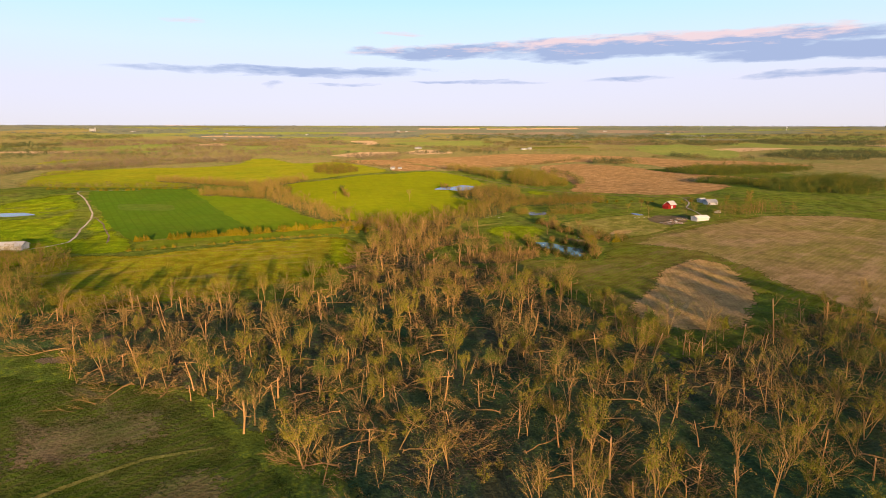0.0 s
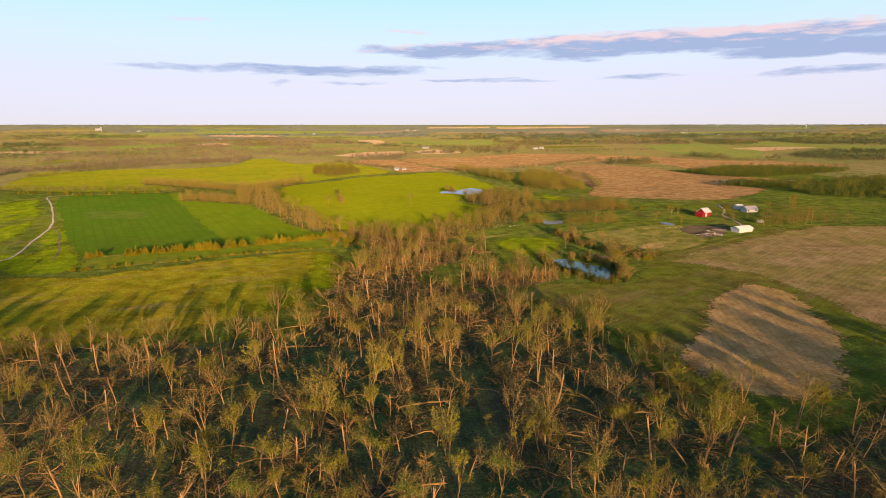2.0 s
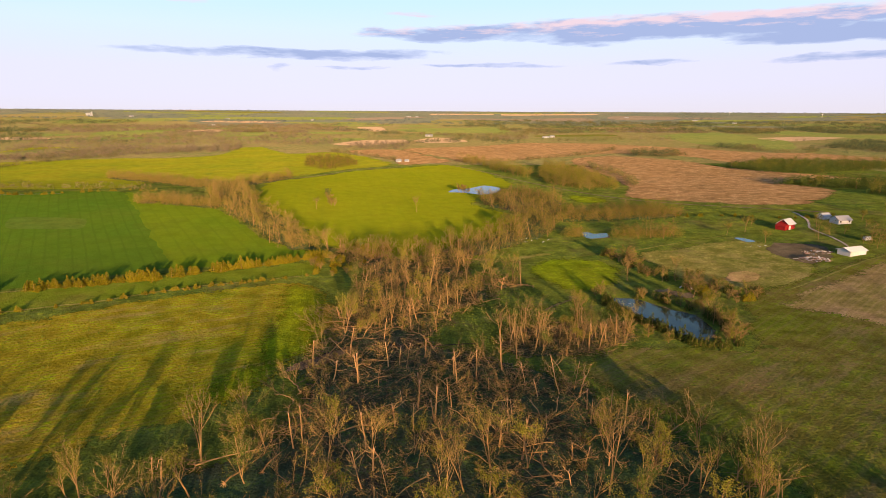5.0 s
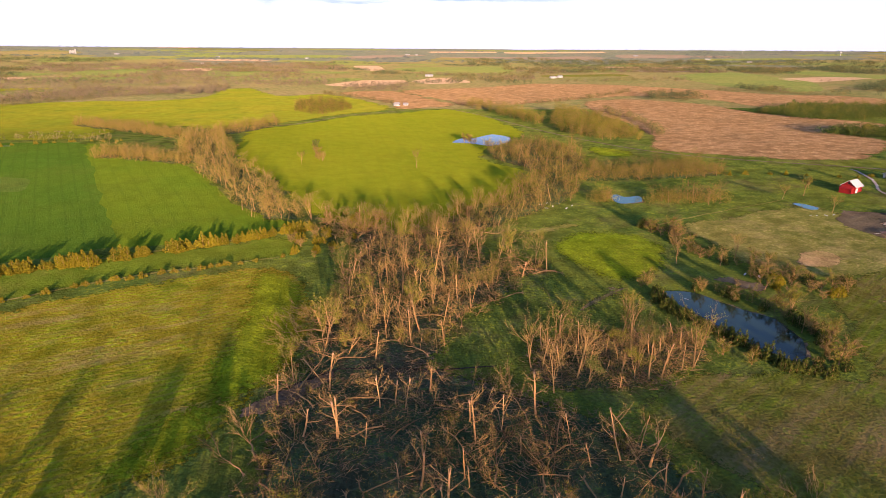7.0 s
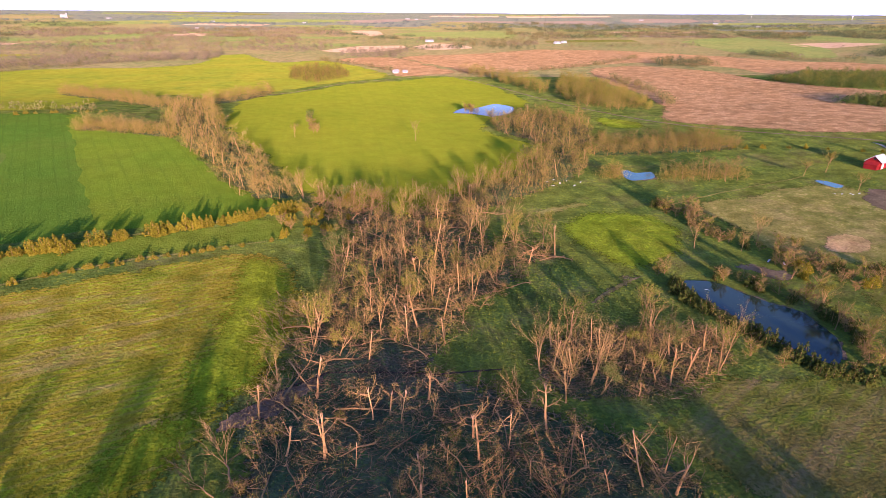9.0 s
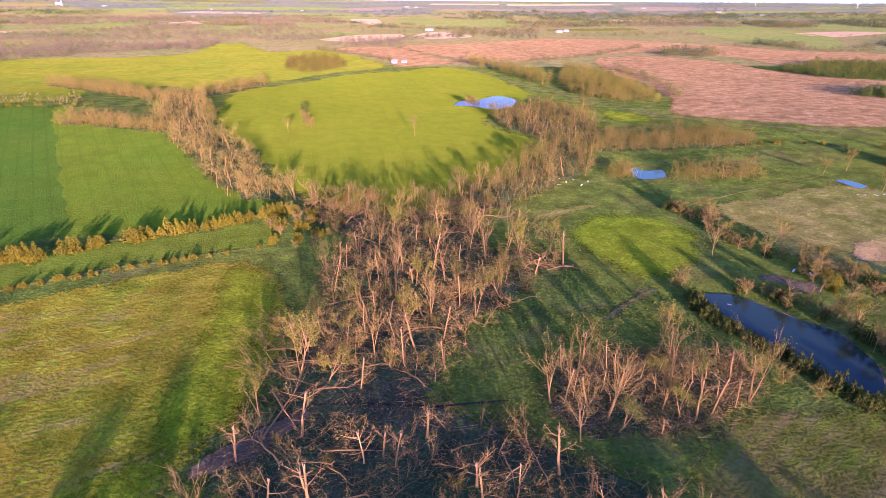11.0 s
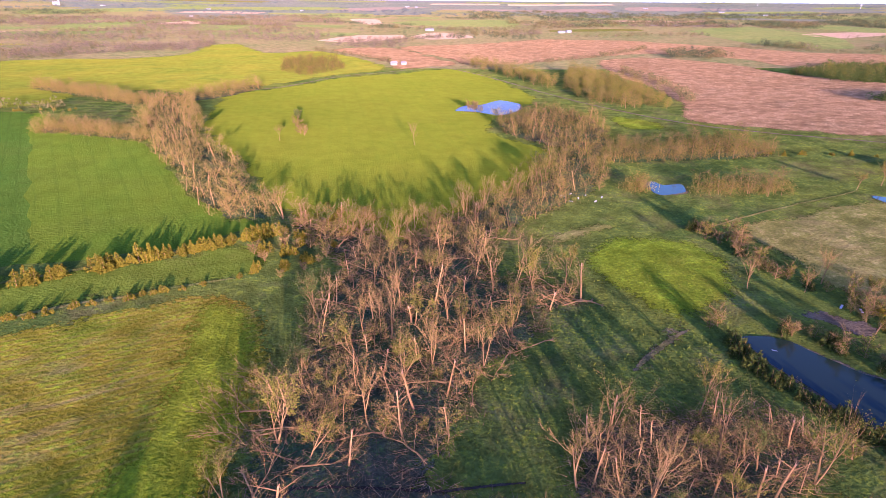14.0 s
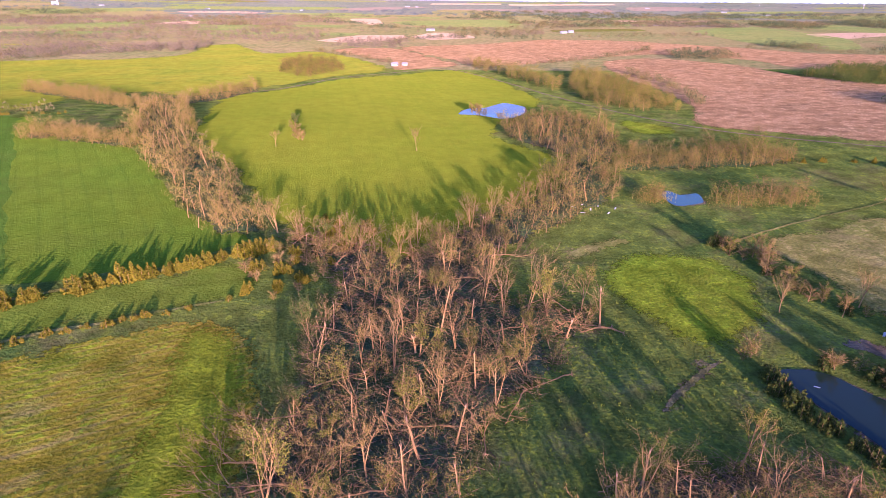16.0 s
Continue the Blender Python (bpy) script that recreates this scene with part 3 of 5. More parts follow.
for name, pts, z in (("pond_1", [(49, 299), (54, 299), (58, 297), (62, 291), (65, 287), (70, 283), (70, 273), (68, 267), (64, 263), (61, 266), (57, 273), (53, 283), (50, 290)], 0),
                     ("pond_2", [(-8, 532), (-2, 549), (7, 552), (20, 570), (31, 556), (28, 532), (16, 519), (4, 529)], 1),
                     ("pond_3", [(60, 398), (64, 401), (66, 396), (72, 398), (71, 389), (62, 385), (60, 388)], 2),
                     ("pond_4", [(127, 379), (131, 379), (133, 372), (129, 370)], 3),
                     ("pond_5", [(-288, 363), (-273, 366), (-258, 356), (-275, 349)], 4)):
    c = Vector((sum(p[0] for p in pts) / len(pts), sum(p[1] for p in pts) / len(pts)))
    ring = outline(pts, 1.5, 0.8)
    drape(name.replace("pond", "pond_bank"), [c + (p - c) * 1.0 + (p - c).normalized() * 1.6 for p in ring], MUD, 0.07 if name != "pond_1" else 0.05, 4.0, "narrow muddy bank round a farm pond", "bank", feather=1.2)
    drape(name, ring, WATER, 0.0, 4.0, "still blue farm pond mirroring the sky", "pond", level=float(swell(*PONDS[z][:2])) + 0.12)
strip("road_1", [(-247, 465), (-287, 449), (-260, 412), (-236, 378), (-220, 353), (-207, 321), (-192, 285), (-205, 262)], 1.8, GRAVEL, "pale winding gravel lane")
strip("road_2", [(-205, 556), (-160, 587), (-130, 619), (-103, 678), (-66, 714), (-23, 758), (7, 716), (31, 662), (50, 610), (70, 563), (88, 530), (103, 505), (121, 483), (140, 467), (157, 455), (176, 444), (205, 430)], 3.0, DIRT, "gravel road past the fields", lift=0.16)
strip("road_3", [(183, 436), (184, 429), (180, 412), (170, 393), (169, 380), (167, 366), (164, 354)], 1.8, GRAVEL, "pale gravel farm drive", lift=0.14)
strip("track_1", [(23, 284.6), (28, 291), (36, 299), (41, 303)], 2.0, SOIL, "bare earth wheel track in grass", lift=0.12, category="track")
field("track_floor", [(20, 283), (27, 294), (35, 303), (44, 306), (38, 297), (29, 287), (24, 281)], SOIL, "worn tan ground beside a wheel track", lift=0.09, cell=3.0, wobble=3.0, feather=6.0)
field("grass_margin", [(-70, 313), (-53, 312), (-41, 292), (-37, 268), (-40, 250), (-45, 232), (-58, 218), (-64, 226), (-60, 250), (-62, 285)], MARGIN, "lush green grass margin beside the wood", lift=0.11, cell=5.0, wobble=4.0, feather=13.0)
field("creek_bed", [(-44, 244), (-42, 247), (-38, 252), (-33, 257), (-29, 259), (-29, 256), (-34, 250), (-39, 244), (-43, 241)], MUD, "bare muddy bank of a narrow creek", lift=0.16, cell=2.0, wobble=2.0)
strip("creek", [(-42, 247), (-37, 253), (-30, 258.5), (-20, 259.5), (-10, 259), (4, 261)], 0.8, WET, "narrow dark creek through grass", lift=0.2, category="creek")
field("field_15", [(-226, 396), (-192, 398), (-182, 379), (-214, 376)], WHEAT_THIN, "pale thin patch in the wheat", lift=0.1, cell=6.0, wobble=1.0)
field("worn_patch", [(-90, 100), (-89, 110), (-80, 116), (-66, 122), (-57, 117), (-49, 107), (-53, 99), (-61, 94), (-72, 88), (-80, 84)], SOIL, "bare brownish patch in an old field", lift=0.1, cell=4.0, wobble=6.0, feather=17.0)
field("worn_patch_2", [(-63, 82), (-55, 91), (-44, 98), (-37, 94), (-34, 80), (-48, 70)], SOIL, "dark worn soil below a grass bank", lift=0.1, cell=4.0, wobble=5.0, feather=12.0)
strip("field_divide", [(-76, 79), (-69, 85), (-65, 89), (-61, 93), (-56, 97), (-50, 99), (-43, 102)], 1.8, WEEDS, "worn tan band across an old field", lift=0.13, category="margin")
field("mud_patch_2", [(-100, 146), (-101, 154), (-96, 159), (-91, 154), (-94, 147)], MUD, "bare mud in a gap of the wood", lift=0.15, cell=3.0, wobble=2.0, feather=2.0)
field("field_92", [(-66, 728), (-78, 792), (-125, 872), (-170, 955), (-87, 981), (-13, 824), (3, 778), (-23, 762)], CORN, "reddish brown stubble behind a farm building", lift=0.12, cell=22.0)
strip("road_4", [(-221, 356), (-203, 335), (-194, 321), (-179, 299), (-170, 281)], 1.4, DIRT, "faint dirt track beside a wheat field", lift=0.13)
field("mud_patch", [(-108, 139), (-100, 144), (-94, 142), (-97, 137), (-104, 136)], MUD, "bare mud at the edge of a wood", lift=0.14, cell=3.0, wobble=2.0, feather=2.0)
strip("hedge_bank", [(-62, 346), (-88, 327), (-111, 311), (-128, 300), (-157, 287)], 2.2, WEEDS, "tan weedy bank under a hedgerow", lift=0.14, category="margin")
strip("fence_bank", [(128, 386), (98, 374), (74, 362), (62, 354)], 1.4, WEEDS, "tan weeds along an old fence line", lift=0.12, category="margin")
strip("field_edge", [(-59, 321), (-75, 312.5), (-92, 302.5), (-105, 293), (-115, 284), (-150, 265)], 1.7, WEEDS, "tan weedy field margin", lift=0.14, category="margin")


# ---- trees ----
class Buf:
    """Vertices, faces and material numbers of one mesh."""

    def __init__(self):
        self.v, self.f, self.m = [], [], []

    def tube(self, pts, radii, n, mat=0, tip=False):
        base = len(self.v)
        for i, (p, r) in enumerate(zip(pts, radii)):
            d = (pts[min(i + 1, len(pts) - 1)] - pts[max(i - 1, 0)]).normalized()
            side = d.orthogonal().normalized() if i == 0 else (side - d * side.dot(d)).normalized()
            other = d.cross(side)
            if tip and i == len(pts) - 1:
                self.v.append(tuple(p))
                continue
            for k in range(n):
                a = 2 * math.pi * k / n
                self.v.append(tuple(p + (side * math.cos(a) + other * math.sin(a)) * r))
        for i in range(len(pts) - 1):
            for k in range(n):
                a, b = base + i * n + k, base + i * n + (k + 1) % n
                if tip and i == len(pts) - 2:
                    self.f.append((a, b, base + (i + 1) * n))
                else:
                    self.f.append((a, b, b + n, a + n))
                self.m.append(mat)

    def blade(self, a, b, r, rng):
        """The finest twig."""
        side = (b - a).cross(Vector((rng.gauss(0, 1), rng.gauss(0, 1), rng.gauss(0, 1)))).normalized() * r
        k = len(self.v)
        self.v += [tuple(a - side), tuple(a + side), tuple(b)]
        self.f.append((k, k + 1, k + 2))
        self.m.append(0)

    def leaf(self, p, size, rng, mat=0):
        a = Vector((rng.gauss(0, 1), rng.gauss(0, 1), rng.gauss(0, 1))).normalized()
        b = a.orthogonal().normalized()
        k = len(self.v)
        c = a.cross(b)
        self.v += [tuple(p - b * size * 0.6 - c * size * 0.3), tuple(p + c * size * 0.7), tuple(p + b * size * 0.7 - c * size * 0.25 + a * size * 0.1)]
        self.f.append((k, k + 1, k + 2))
        self.m.append(mat)

    def arrays(self):
        return np.array(self.v, dtype=float), self.f, self.m


def rnd(rng, s=1.0):
    return Vector((rng.uniform(-s, s), rng.uniform(-s, s), rng.uniform(-s, s)))


def grow(rng, wood, twigs, leaves, p, d, length, r, level, fan, droop=0.0, leafy=0.5, detail=1.0, leaf_size=0.3, leaf_mat=0, low=-1e9, bunch=1.0):
    """A limb with its branches and twigs."""
    n = 3 if level < 1 else 2
    pts, radii = [p], [r]
    for i in range(n):
        d = (d + rnd(rng, 0.22) + Vector((0, 0, 0.10 - droop))).normalized()
        q = pts[-1] + d * length / n
        if q.z < low:
            q.z = low + 0.05
        pts.append(q)
        radii.append(r * (1 - 0.75 * (i + 1) / n))
    if level == 0:
        wood.tube(pts, radii, 4)
    elif level == 1:
        twigs.tube(pts, radii, 3, 0, tip=True)
    else:
        twigs.blade(pts[0], pts[-1], r, rng)
        if rng.random() < leafy:
            for k in range(int(rng.choice((0.6, 1, 1.4, 2)) * bunch + 0.4)):
                leaves.leaf(pts[-1].lerp(pts[0], rng.random() * 0.7) + rnd(rng, 0.2 + 0.08 * bunch), leaf_size * rng.uniform(0.6, 1.3), rng, leaf_mat)
        return
    kids = max(2, int((5.5 if level == 0 else 7.5) * detail + rng.random()))
    for k in range(kids):
        t = 0.25 + 0.75 * (k + rng.random()) / kids
        i = min(int(t * n), n - 1)
        at = pts[i].lerp(pts[i + 1], t * n - i)
        along = (pts[i + 1] - pts[i]).normalized()
        out = (along + rnd(rng, fan)).normalized()
        grow(rng, wood, twigs, leaves, at, out, length * (rng.uniform(0.34, 0.55) if level == 0 else rng.uniform(0.4, 0.8)), max(r * 0.45, 0.024), level + 1, fan, droop, leafy, detail, leaf_size, leaf_mat, low, bunch)


def stem(rng, top, r, lean=0.05, bend=0.35, n=6):
    pts = [Vector((0, 0, -0.3))]
    d = Vector((rng.uniform(-lean, lean), rng.uniform(-lean, lean), 1)).normalized()
    for i in range(n):
        d = (d + rnd(rng, bend * 0.2) + Vector((0, 0, 0.05))).normalized()
        pts.append(pts[-1] + d * (top + 0.3) / n)
    return pts


def standing(seed, leafy, detail=1.0, leaf_size=0.2, tall=1.0, bunch=1.0, fan=0.40):
    """A slender tree whose limbs fan upwards to one crown: trunk, branches, foliage."""
    rng = random.Random(seed)
    wood, twigs, leaves = Buf(), Buf(), Buf()
    top = rng.uniform(10.0, 14.0) * tall
    r = rng.uniform(0.14, 0.22)
    stems = [stem(rng, top * 0.72, r, 0.16)]
    for k in range(rng.choice((0, 1, 1, 2))):
        turn, fork = rng.uniform(0, 6.28), stems[0][rng.choice((0, 1, 2))]
        side = stem(rng, (top - fork.z) * rng.uniform(0.6, 0.75), r * 0.75, 0.1)
        sway = Vector((math.cos(turn), math.sin(turn), 0)) * rng.uniform(0.16, 0.34)
        stems.append([fork + p - side[0] + sway * (p.z - side[0].z) for p in side])
    for k, pts in enumerate(stems):
        wood.tube(pts, [r * (1.0 if k == 0 else 0.7) * (1.25 if i == 0 else 1 - 0.72 * i / 6) for i in range(7)], 5 if k == 0 and detail > 0.8 else 4)
    limbs = int(rng.uniform(8, 12) * (0.45 + 0.55 * detail)) + len(stems)
    low = rng.uniform(0.30, 0.58)
    for k in range(limbs):
        pts = stems[k % len(stems)]
        t = low + (0.98 - low) * (k + rng.random()) / limbs
        i = min(int(t * 6), 5)
        at = pts[i].lerp(pts[i + 1], t * 6 - i)
        a = k * 2.4 + rng.uniform(-0.5, 0.5)
        up = rng.uniform(0.9, 2.8)
        reach = (top - at.z) * rng.uniform(0.75, 1.12) * (0.55 if rng.random() < 0.25 else 1.0)
        grow(rng, wood, twigs, leaves, at, Vector((math.cos(a), math.sin(a), up)).normalized(), reach, r * 0.3, 0, fan, 0.02, leafy, detail, leaf_size, 0, -1e9, bunch)
    return wood, twigs, leaves


def snapped(seed, hanging, detail=1.0, leafy=0.25):
    """A trunk broken off high up: trunk, splintered top, broken branches, a few leaves."""
    rng = random.Random(seed)
    wood, twigs, leaves, raw = Buf(), Buf(), Buf(), Buf()
    top = rng.uniform(3.5, 10.5)
    r = rng.uniform(0.12, 0.22)
    pts = stem(rng, top, r, 0.14)
    wood.tube(pts, [r * (1.3 if i == 0 else 1 - 0.4 * i / 6) for i in range(7)], 6)
    end, rt = pts[-1], r * 0.6
    for k in range(6):
        a = k * 1.05 + rng.random() * 0.4
        foot = end + Vector((math.cos(a), math.sin(a), 0)) * rt * 0.6 - Vector((0, 0, 0.15))
        raw.tube([foot, foot + Vector((math.cos(a) * 0.12, math.sin(a) * 0.12, 1)) * rng.uniform(0.3, 1.3)], [rt * 0.55, 0.0], 3, 0, tip=True)
    for k in range(rng.randint(3, 7)):
        t = rng.uniform(0.4, 0.97)
        i = min(int(t * 6), 5)
        a = rng.uniform(0, 6.28)
        grow(rng, wood, twigs, leaves, pts[i].lerp(pts[i + 1], t * 6 - i), Vector((math.cos(a), math.sin(a), rng.uniform(0.2, 1.4))).normalized(), rng.uniform(1.5, 3.6), r * 0.4, 0, 0.8, 0.03, leafy, detail * 0.7, 0.17)
    if hanging:
        a = rng.uniform(0, 6.28)
        reach = rng.uniform(3.5, 6.5)
        foot = Vector((end.x + math.cos(a) * reach, end.y + math.sin(a) * reach, 0.5))
        line = [end, end.lerp(foot, 0.35) + Vector((0, 0, 0.6)), end.lerp(foot, 0.7) + Vector((0, 0, 0.25)), foot]
        wood.tube(line, [r * 0.55, r * 0.45, r * 0.32, r * 0.15], 5)
        for k in range(5):
            t = 0.35 + 0.12 * k
            grow(rng, wood, twigs, leaves, end.lerp(foot, t), Vector((math.cos(a) + rng.uniform(-0.8, 0.8), math.sin(a) + rng.uniform(-0.8, 0.8), rng.uniform(-0.5, 0.5))).normalized(), rng.uniform(1.8, 3.4), r * 0.25, 0, 0.7, 0.1, leafy, detail * 0.8, 0.17, 0, 0.05)
    return wood, twigs, leaves, raw


def fallen(seed, detail=1.0):
    """An uprooted or broken tree on the ground: trunk, branches, foliage, root plate."""
    rng = random.Random(seed)
    wood, twigs, leaves, raw = Buf(), Buf(), Buf(), Buf()
    long = rng.uniform(8, 14)
    r = rng.uniform(0.08, 0.14)
    lift = rng.uniform(0.2, 1.6)
    pts = [Vector((long * i / 6 - 1, rng.uniform(-0.25, 0.25), r * 0.8 + lift * (1 - i / 6) + 0.3 * math.sin(i))) for i in range(7)]
    wood.tube(pts, [r * (1.2 - 0.85 * i / 6) for i in range(7)], 6)
    for k in range(8):
        t = 0.35 + 0.63 * (k + rng.random()) / 8
        i = min(int(t * 6), 5)
        a = rng.uniform(-0.2, math.pi + 0.2)
        grow(rng, wood, twigs, leaves, pts[i].lerp(pts[i + 1], t * 6 - i), Vector((rng.uniform(0.5, 1.3), math.cos(a), 0.75 * math.sin(a) + 0.05)).normalized(), rng.uniform(2.4, 5.0), r * 0.42, 0, 0.45, 0.04, 0.3, detail * 1.15, 0.15, 0, 0.05)
    for k in range(9):
        a = k * 0.7 + rng.random() * 0.3
        tip_ = pts[0] + Vector((-0.2 + rng.uniform(-0.5, 0.1), math.cos(a) * rng.uniform(0.5, 1.1), math.sin(a) * rng.uniform(0.5, 1.0)))
        tip_.z = max(tip_.z, 0.02)
        raw.tube([pts[0] + Vector((0.15, 0, 0)), tip_], [r * 0.55, 0.0], 3, 0, tip=True)
    return wood, twigs, leaves, raw


def bush(seed, high, wide, dense=260, size=0.42):
    """A cedar of several pointed tops: stems and foliage."""
    rng = random.Random(seed)
    wood, leaves = Buf(), Buf()
    tops = [(Vector((0, 0, 0)), 1.0)] + [(Vector((rng.uniform(-0.42, 0.42) * wide, rng.uniform(-0.42, 0.42) * wide, 0)), rng.uniform(0.5, 0.9)) for k in range(5)]
    for foot, tall in tops:
        wood.tube([foot + Vector((0, 0, -0.2)), foot + Vector((0, 0, high * tall * 0.9))], [0.09, 0.02], 3)
    for k in range(dense):
        foot, tall = tops[k % 6]
        z = rng.random() ** 1.25
        rad = wide * 0.33 * (0.55 + 0.45 * tall) * (1 - z) ** 0.75 * rng.uniform(0.55, 1.08) * (0.85 + 0.25 * math.sin(11 * z + seed + k % 6))
        a = rng.uniform(0, 6.28)
        p = foot + Vector((math.cos(a) * rad, math.sin(a) * rad, 0.12 + z * high * tall))
        leaves.leaf(p, size * rng.uniform(0.6, 1.3) * (1.1 - 0.5 * z), rng)
    return wood, leaves


def broom(seed, twig_n, leaf_n, leaf_size, tall=1.0, spread=1.4):
    """A fuller tree with a rounded, twiggy crown."""
    rng = random.Random(seed)
    wood, twigs, leaves = Buf(), Buf(), Buf()
    top = rng.uniform(8.5, 13.0) * tall
    r = rng.uniform(0.08, 0.13)
    pts = stem(rng, top * 0.8, r, 0.2)
    wood.tube(pts[::2], [r * 1.2, r * 0.8, r * 0.5, r * 0.2], 4)
    n = rng.randint(9, 12)
    for k in range(n):
        t = 0.08 + 0.8 * (k + rng.random()) / n
        i = min(int(t * 6), 5)
        at = pts[i].lerp(pts[i + 1], t * 6 - i)
        a = k * 2.4 + rng.uniform(-0.6, 0.6)
        d = Vector((math.cos(a), math.sin(a), rng.uniform(0.45, 1.7) / spread)).normalized()
        reach = min(top - at.z, top * 0.42) * rng.uniform(0.65, 1.1)
        end = at + d * reach
        wood.tube([at, end], [r * 0.35, 0.01], 3, 0, tip=True)
        for j in range(twig_n):
            p = at.lerp(end, rng.random() ** 0.7) + rnd(rng, 0.2)
            twigs.blade(p, p + (d + rnd(rng, 0.8)).normalized() * rng.uniform(0.6, 1.7), 0.035, rng)
        for j in range(leaf_n):
            p = at.lerp(end, 0.25 + 0.85 * rng.random()) + rnd(rng, 1.05 * tall)
            leaves.leaf(p, leaf_size * rng.uniform(0.6, 1.3), rng)
    return wood, twigs, leaves


def mesh_of(name, buf, mats):
    me = bpy.data.meshes.new(name)
    me.from_pydata(buf.v, [], buf.f)
    for m in mats:
        me.materials.append(m)
    me.polygons.foreach_set("material_index", buf.m)
    me.update()
    return me


def thing(name, parts, label, category, group):
    """An empty at the base with its parts: (name, buffer, material, label)."""
    root = new(name)
    for pname, buf, mat, plabel in parts:
        if buf.v:
            ob = new(pname, mesh_of(pname, buf, [mat]))
            ob.parent = root
            if pname in ("crown", "foliage", "stem", "broken_top", "root_plate"):
                ob["kind"] = "stuff"
            if plabel:
                ob["label"] = plabel
    return tagged(root, label, category, group)


def put(pool, rng, x, y, lo=0.85, hi=1.2, turn=None, sink=0.0, tilt=4.0):
    """One more of a pool of things, at a place on the ground."""
    src, used = rng.choice(pool)
    k = rng.uniform(lo, hi)
    m = pose(x, y, float(lie(x, y)) - sink, rng.uniform(-tilt, tilt), rng.uniform(-tilt, tilt), rng.uniform(0, 360) if turn is None else turn) @ Matrix.Diagonal((k, k, k * rng.uniform(0.9, 1.12), 1))
    ob = copy_thing(src, Matrix.Identity(4))
    ob.matrix_basis = m
    return ob


def clear(pool):
    """The patterns themselves leave the scene."""
    for src, _ in pool:
        for o in list(src.children_recursive) + [src]:
            bpy.data.objects.remove(o)


def standing_pool(kinds, seed, label, tall=1.0, rich=3.2):
    """kinds: (leaf material, share of twigs in leaf, leaf size)."""
    pool = []
    for i, (mat, leafy, size) in enumerate(kinds):
        w, t, l = standing(seed + i, leafy, 0.88, size, tall, 1.5 if mat is LEAF_TAN else rich, 0.45 if mat is LEAF_TAN else 0.55)
        pool.append((thing("tree", [("trunk", w, BARK, ""), ("crown", t, TWIG, ""), ("foliage", l, mat, "thin new spring leaves")], label, "tree", "trees of the storm-hit wood"), 0))
    return pool


def snapped_pool(n, seed, label):
    pool = []
    for i in range(n):
        w, t, l, r = snapped(seed + i, i % 3 == 0)
        pool.append((thing("snapped_tree", [("trunk", w, SNAG, ""), ("crown", t, TWIG, ""), ("foliage", l, LEAF_TAN, "withered tan leaves"), ("broken_top", r, RAW, "pale splintered wood")], label, "tree", "snapped trees"), 0))
    return pool


def fallen_pool(n, seed, label):
    pool = []
    for i in range(n):
        w, t, l, r = fallen(seed + i, 0.75)
        pool.append((thing("fallen_tree", [("trunk", w, BARK, ""), ("crown", t, TWIG, ""), ("foliage", l, LEAF_TAN, "withered tan leaves"), ("root_plate", r, SNAG, "torn earthy roots")], label, "fallen tree", "fallen trees"), 0))
    return pool


def joined(name, patterns, places, mats, label, category, tilt=0.0):
    """Many copies of the patterns as one mesh. places: (pattern, x, y, turn, size)."""
    vs, lens, loops, idx = [], [], [], []
    lean = random.Random(len(places))
    base = 0
    packed = []
    for v, f, m in patterns:
        packed.append((v, np.array([len(q) for q in f]), np.array([i for q in f for i in q]), np.array(m)))
    px = np.array([p[1] for p in places]); py = np.array([p[2] for p in places])
    pz = lie(px, py)
    for (k, x, y, turn, size), z in zip(places, pz):
        v, ln, lp, mi = packed[k]
        c, s = math.cos(turn) * size, math.sin(turn) * size
        if tilt:
            v = v + v[:, 2:3] * np.array([[lean.gauss(0, tilt), lean.gauss(0, tilt), 0.0]])
        vs.append(np.stack([v[:, 0] * c - v[:, 1] * s + x, v[:, 0] * s + v[:, 1] * c + y, v[:, 2] * size + z], -1))
        lens.append(ln); loops.append(lp + base); idx.append(mi)
        base += len(v)
    vs, lens, loops, idx = np.concatenate(vs), np.concatenate(lens), np.concatenate(loops), np.concatenate(idx)
    me = bpy.data.meshes.new(name)
    me.vertices.add(len(vs)); me.vertices.foreach_set("co", vs.ravel())
    me.loops.add(len(loops)); me.loops.foreach_set("vertex_index", loops)
    me.polygons.add(len(lens)); me.polygons.foreach_set("loop_start", np.concatenate([[0], np.cumsum(lens)[:-1]]))
    for m in mats:
        me.materials.append(m)
    me.polygons.foreach_set("material_index", idx)
    me.update(calc_edges=True)
    me.validate()
    return tagged(new(name, me), label, category, kind="stuff")


def merge(*bufs):
    """Buffers as one pattern, each with its own material number."""
    v, f, m, base = [], [], [], 0
    for i, b in enumerate(bufs):
        v += b.v
        f += [tuple(k + base for k in q) for q in b.f]
        m += [i] * len(b.f)
        base += len(b.v)
    return np.array(v, dtype=float), f, m


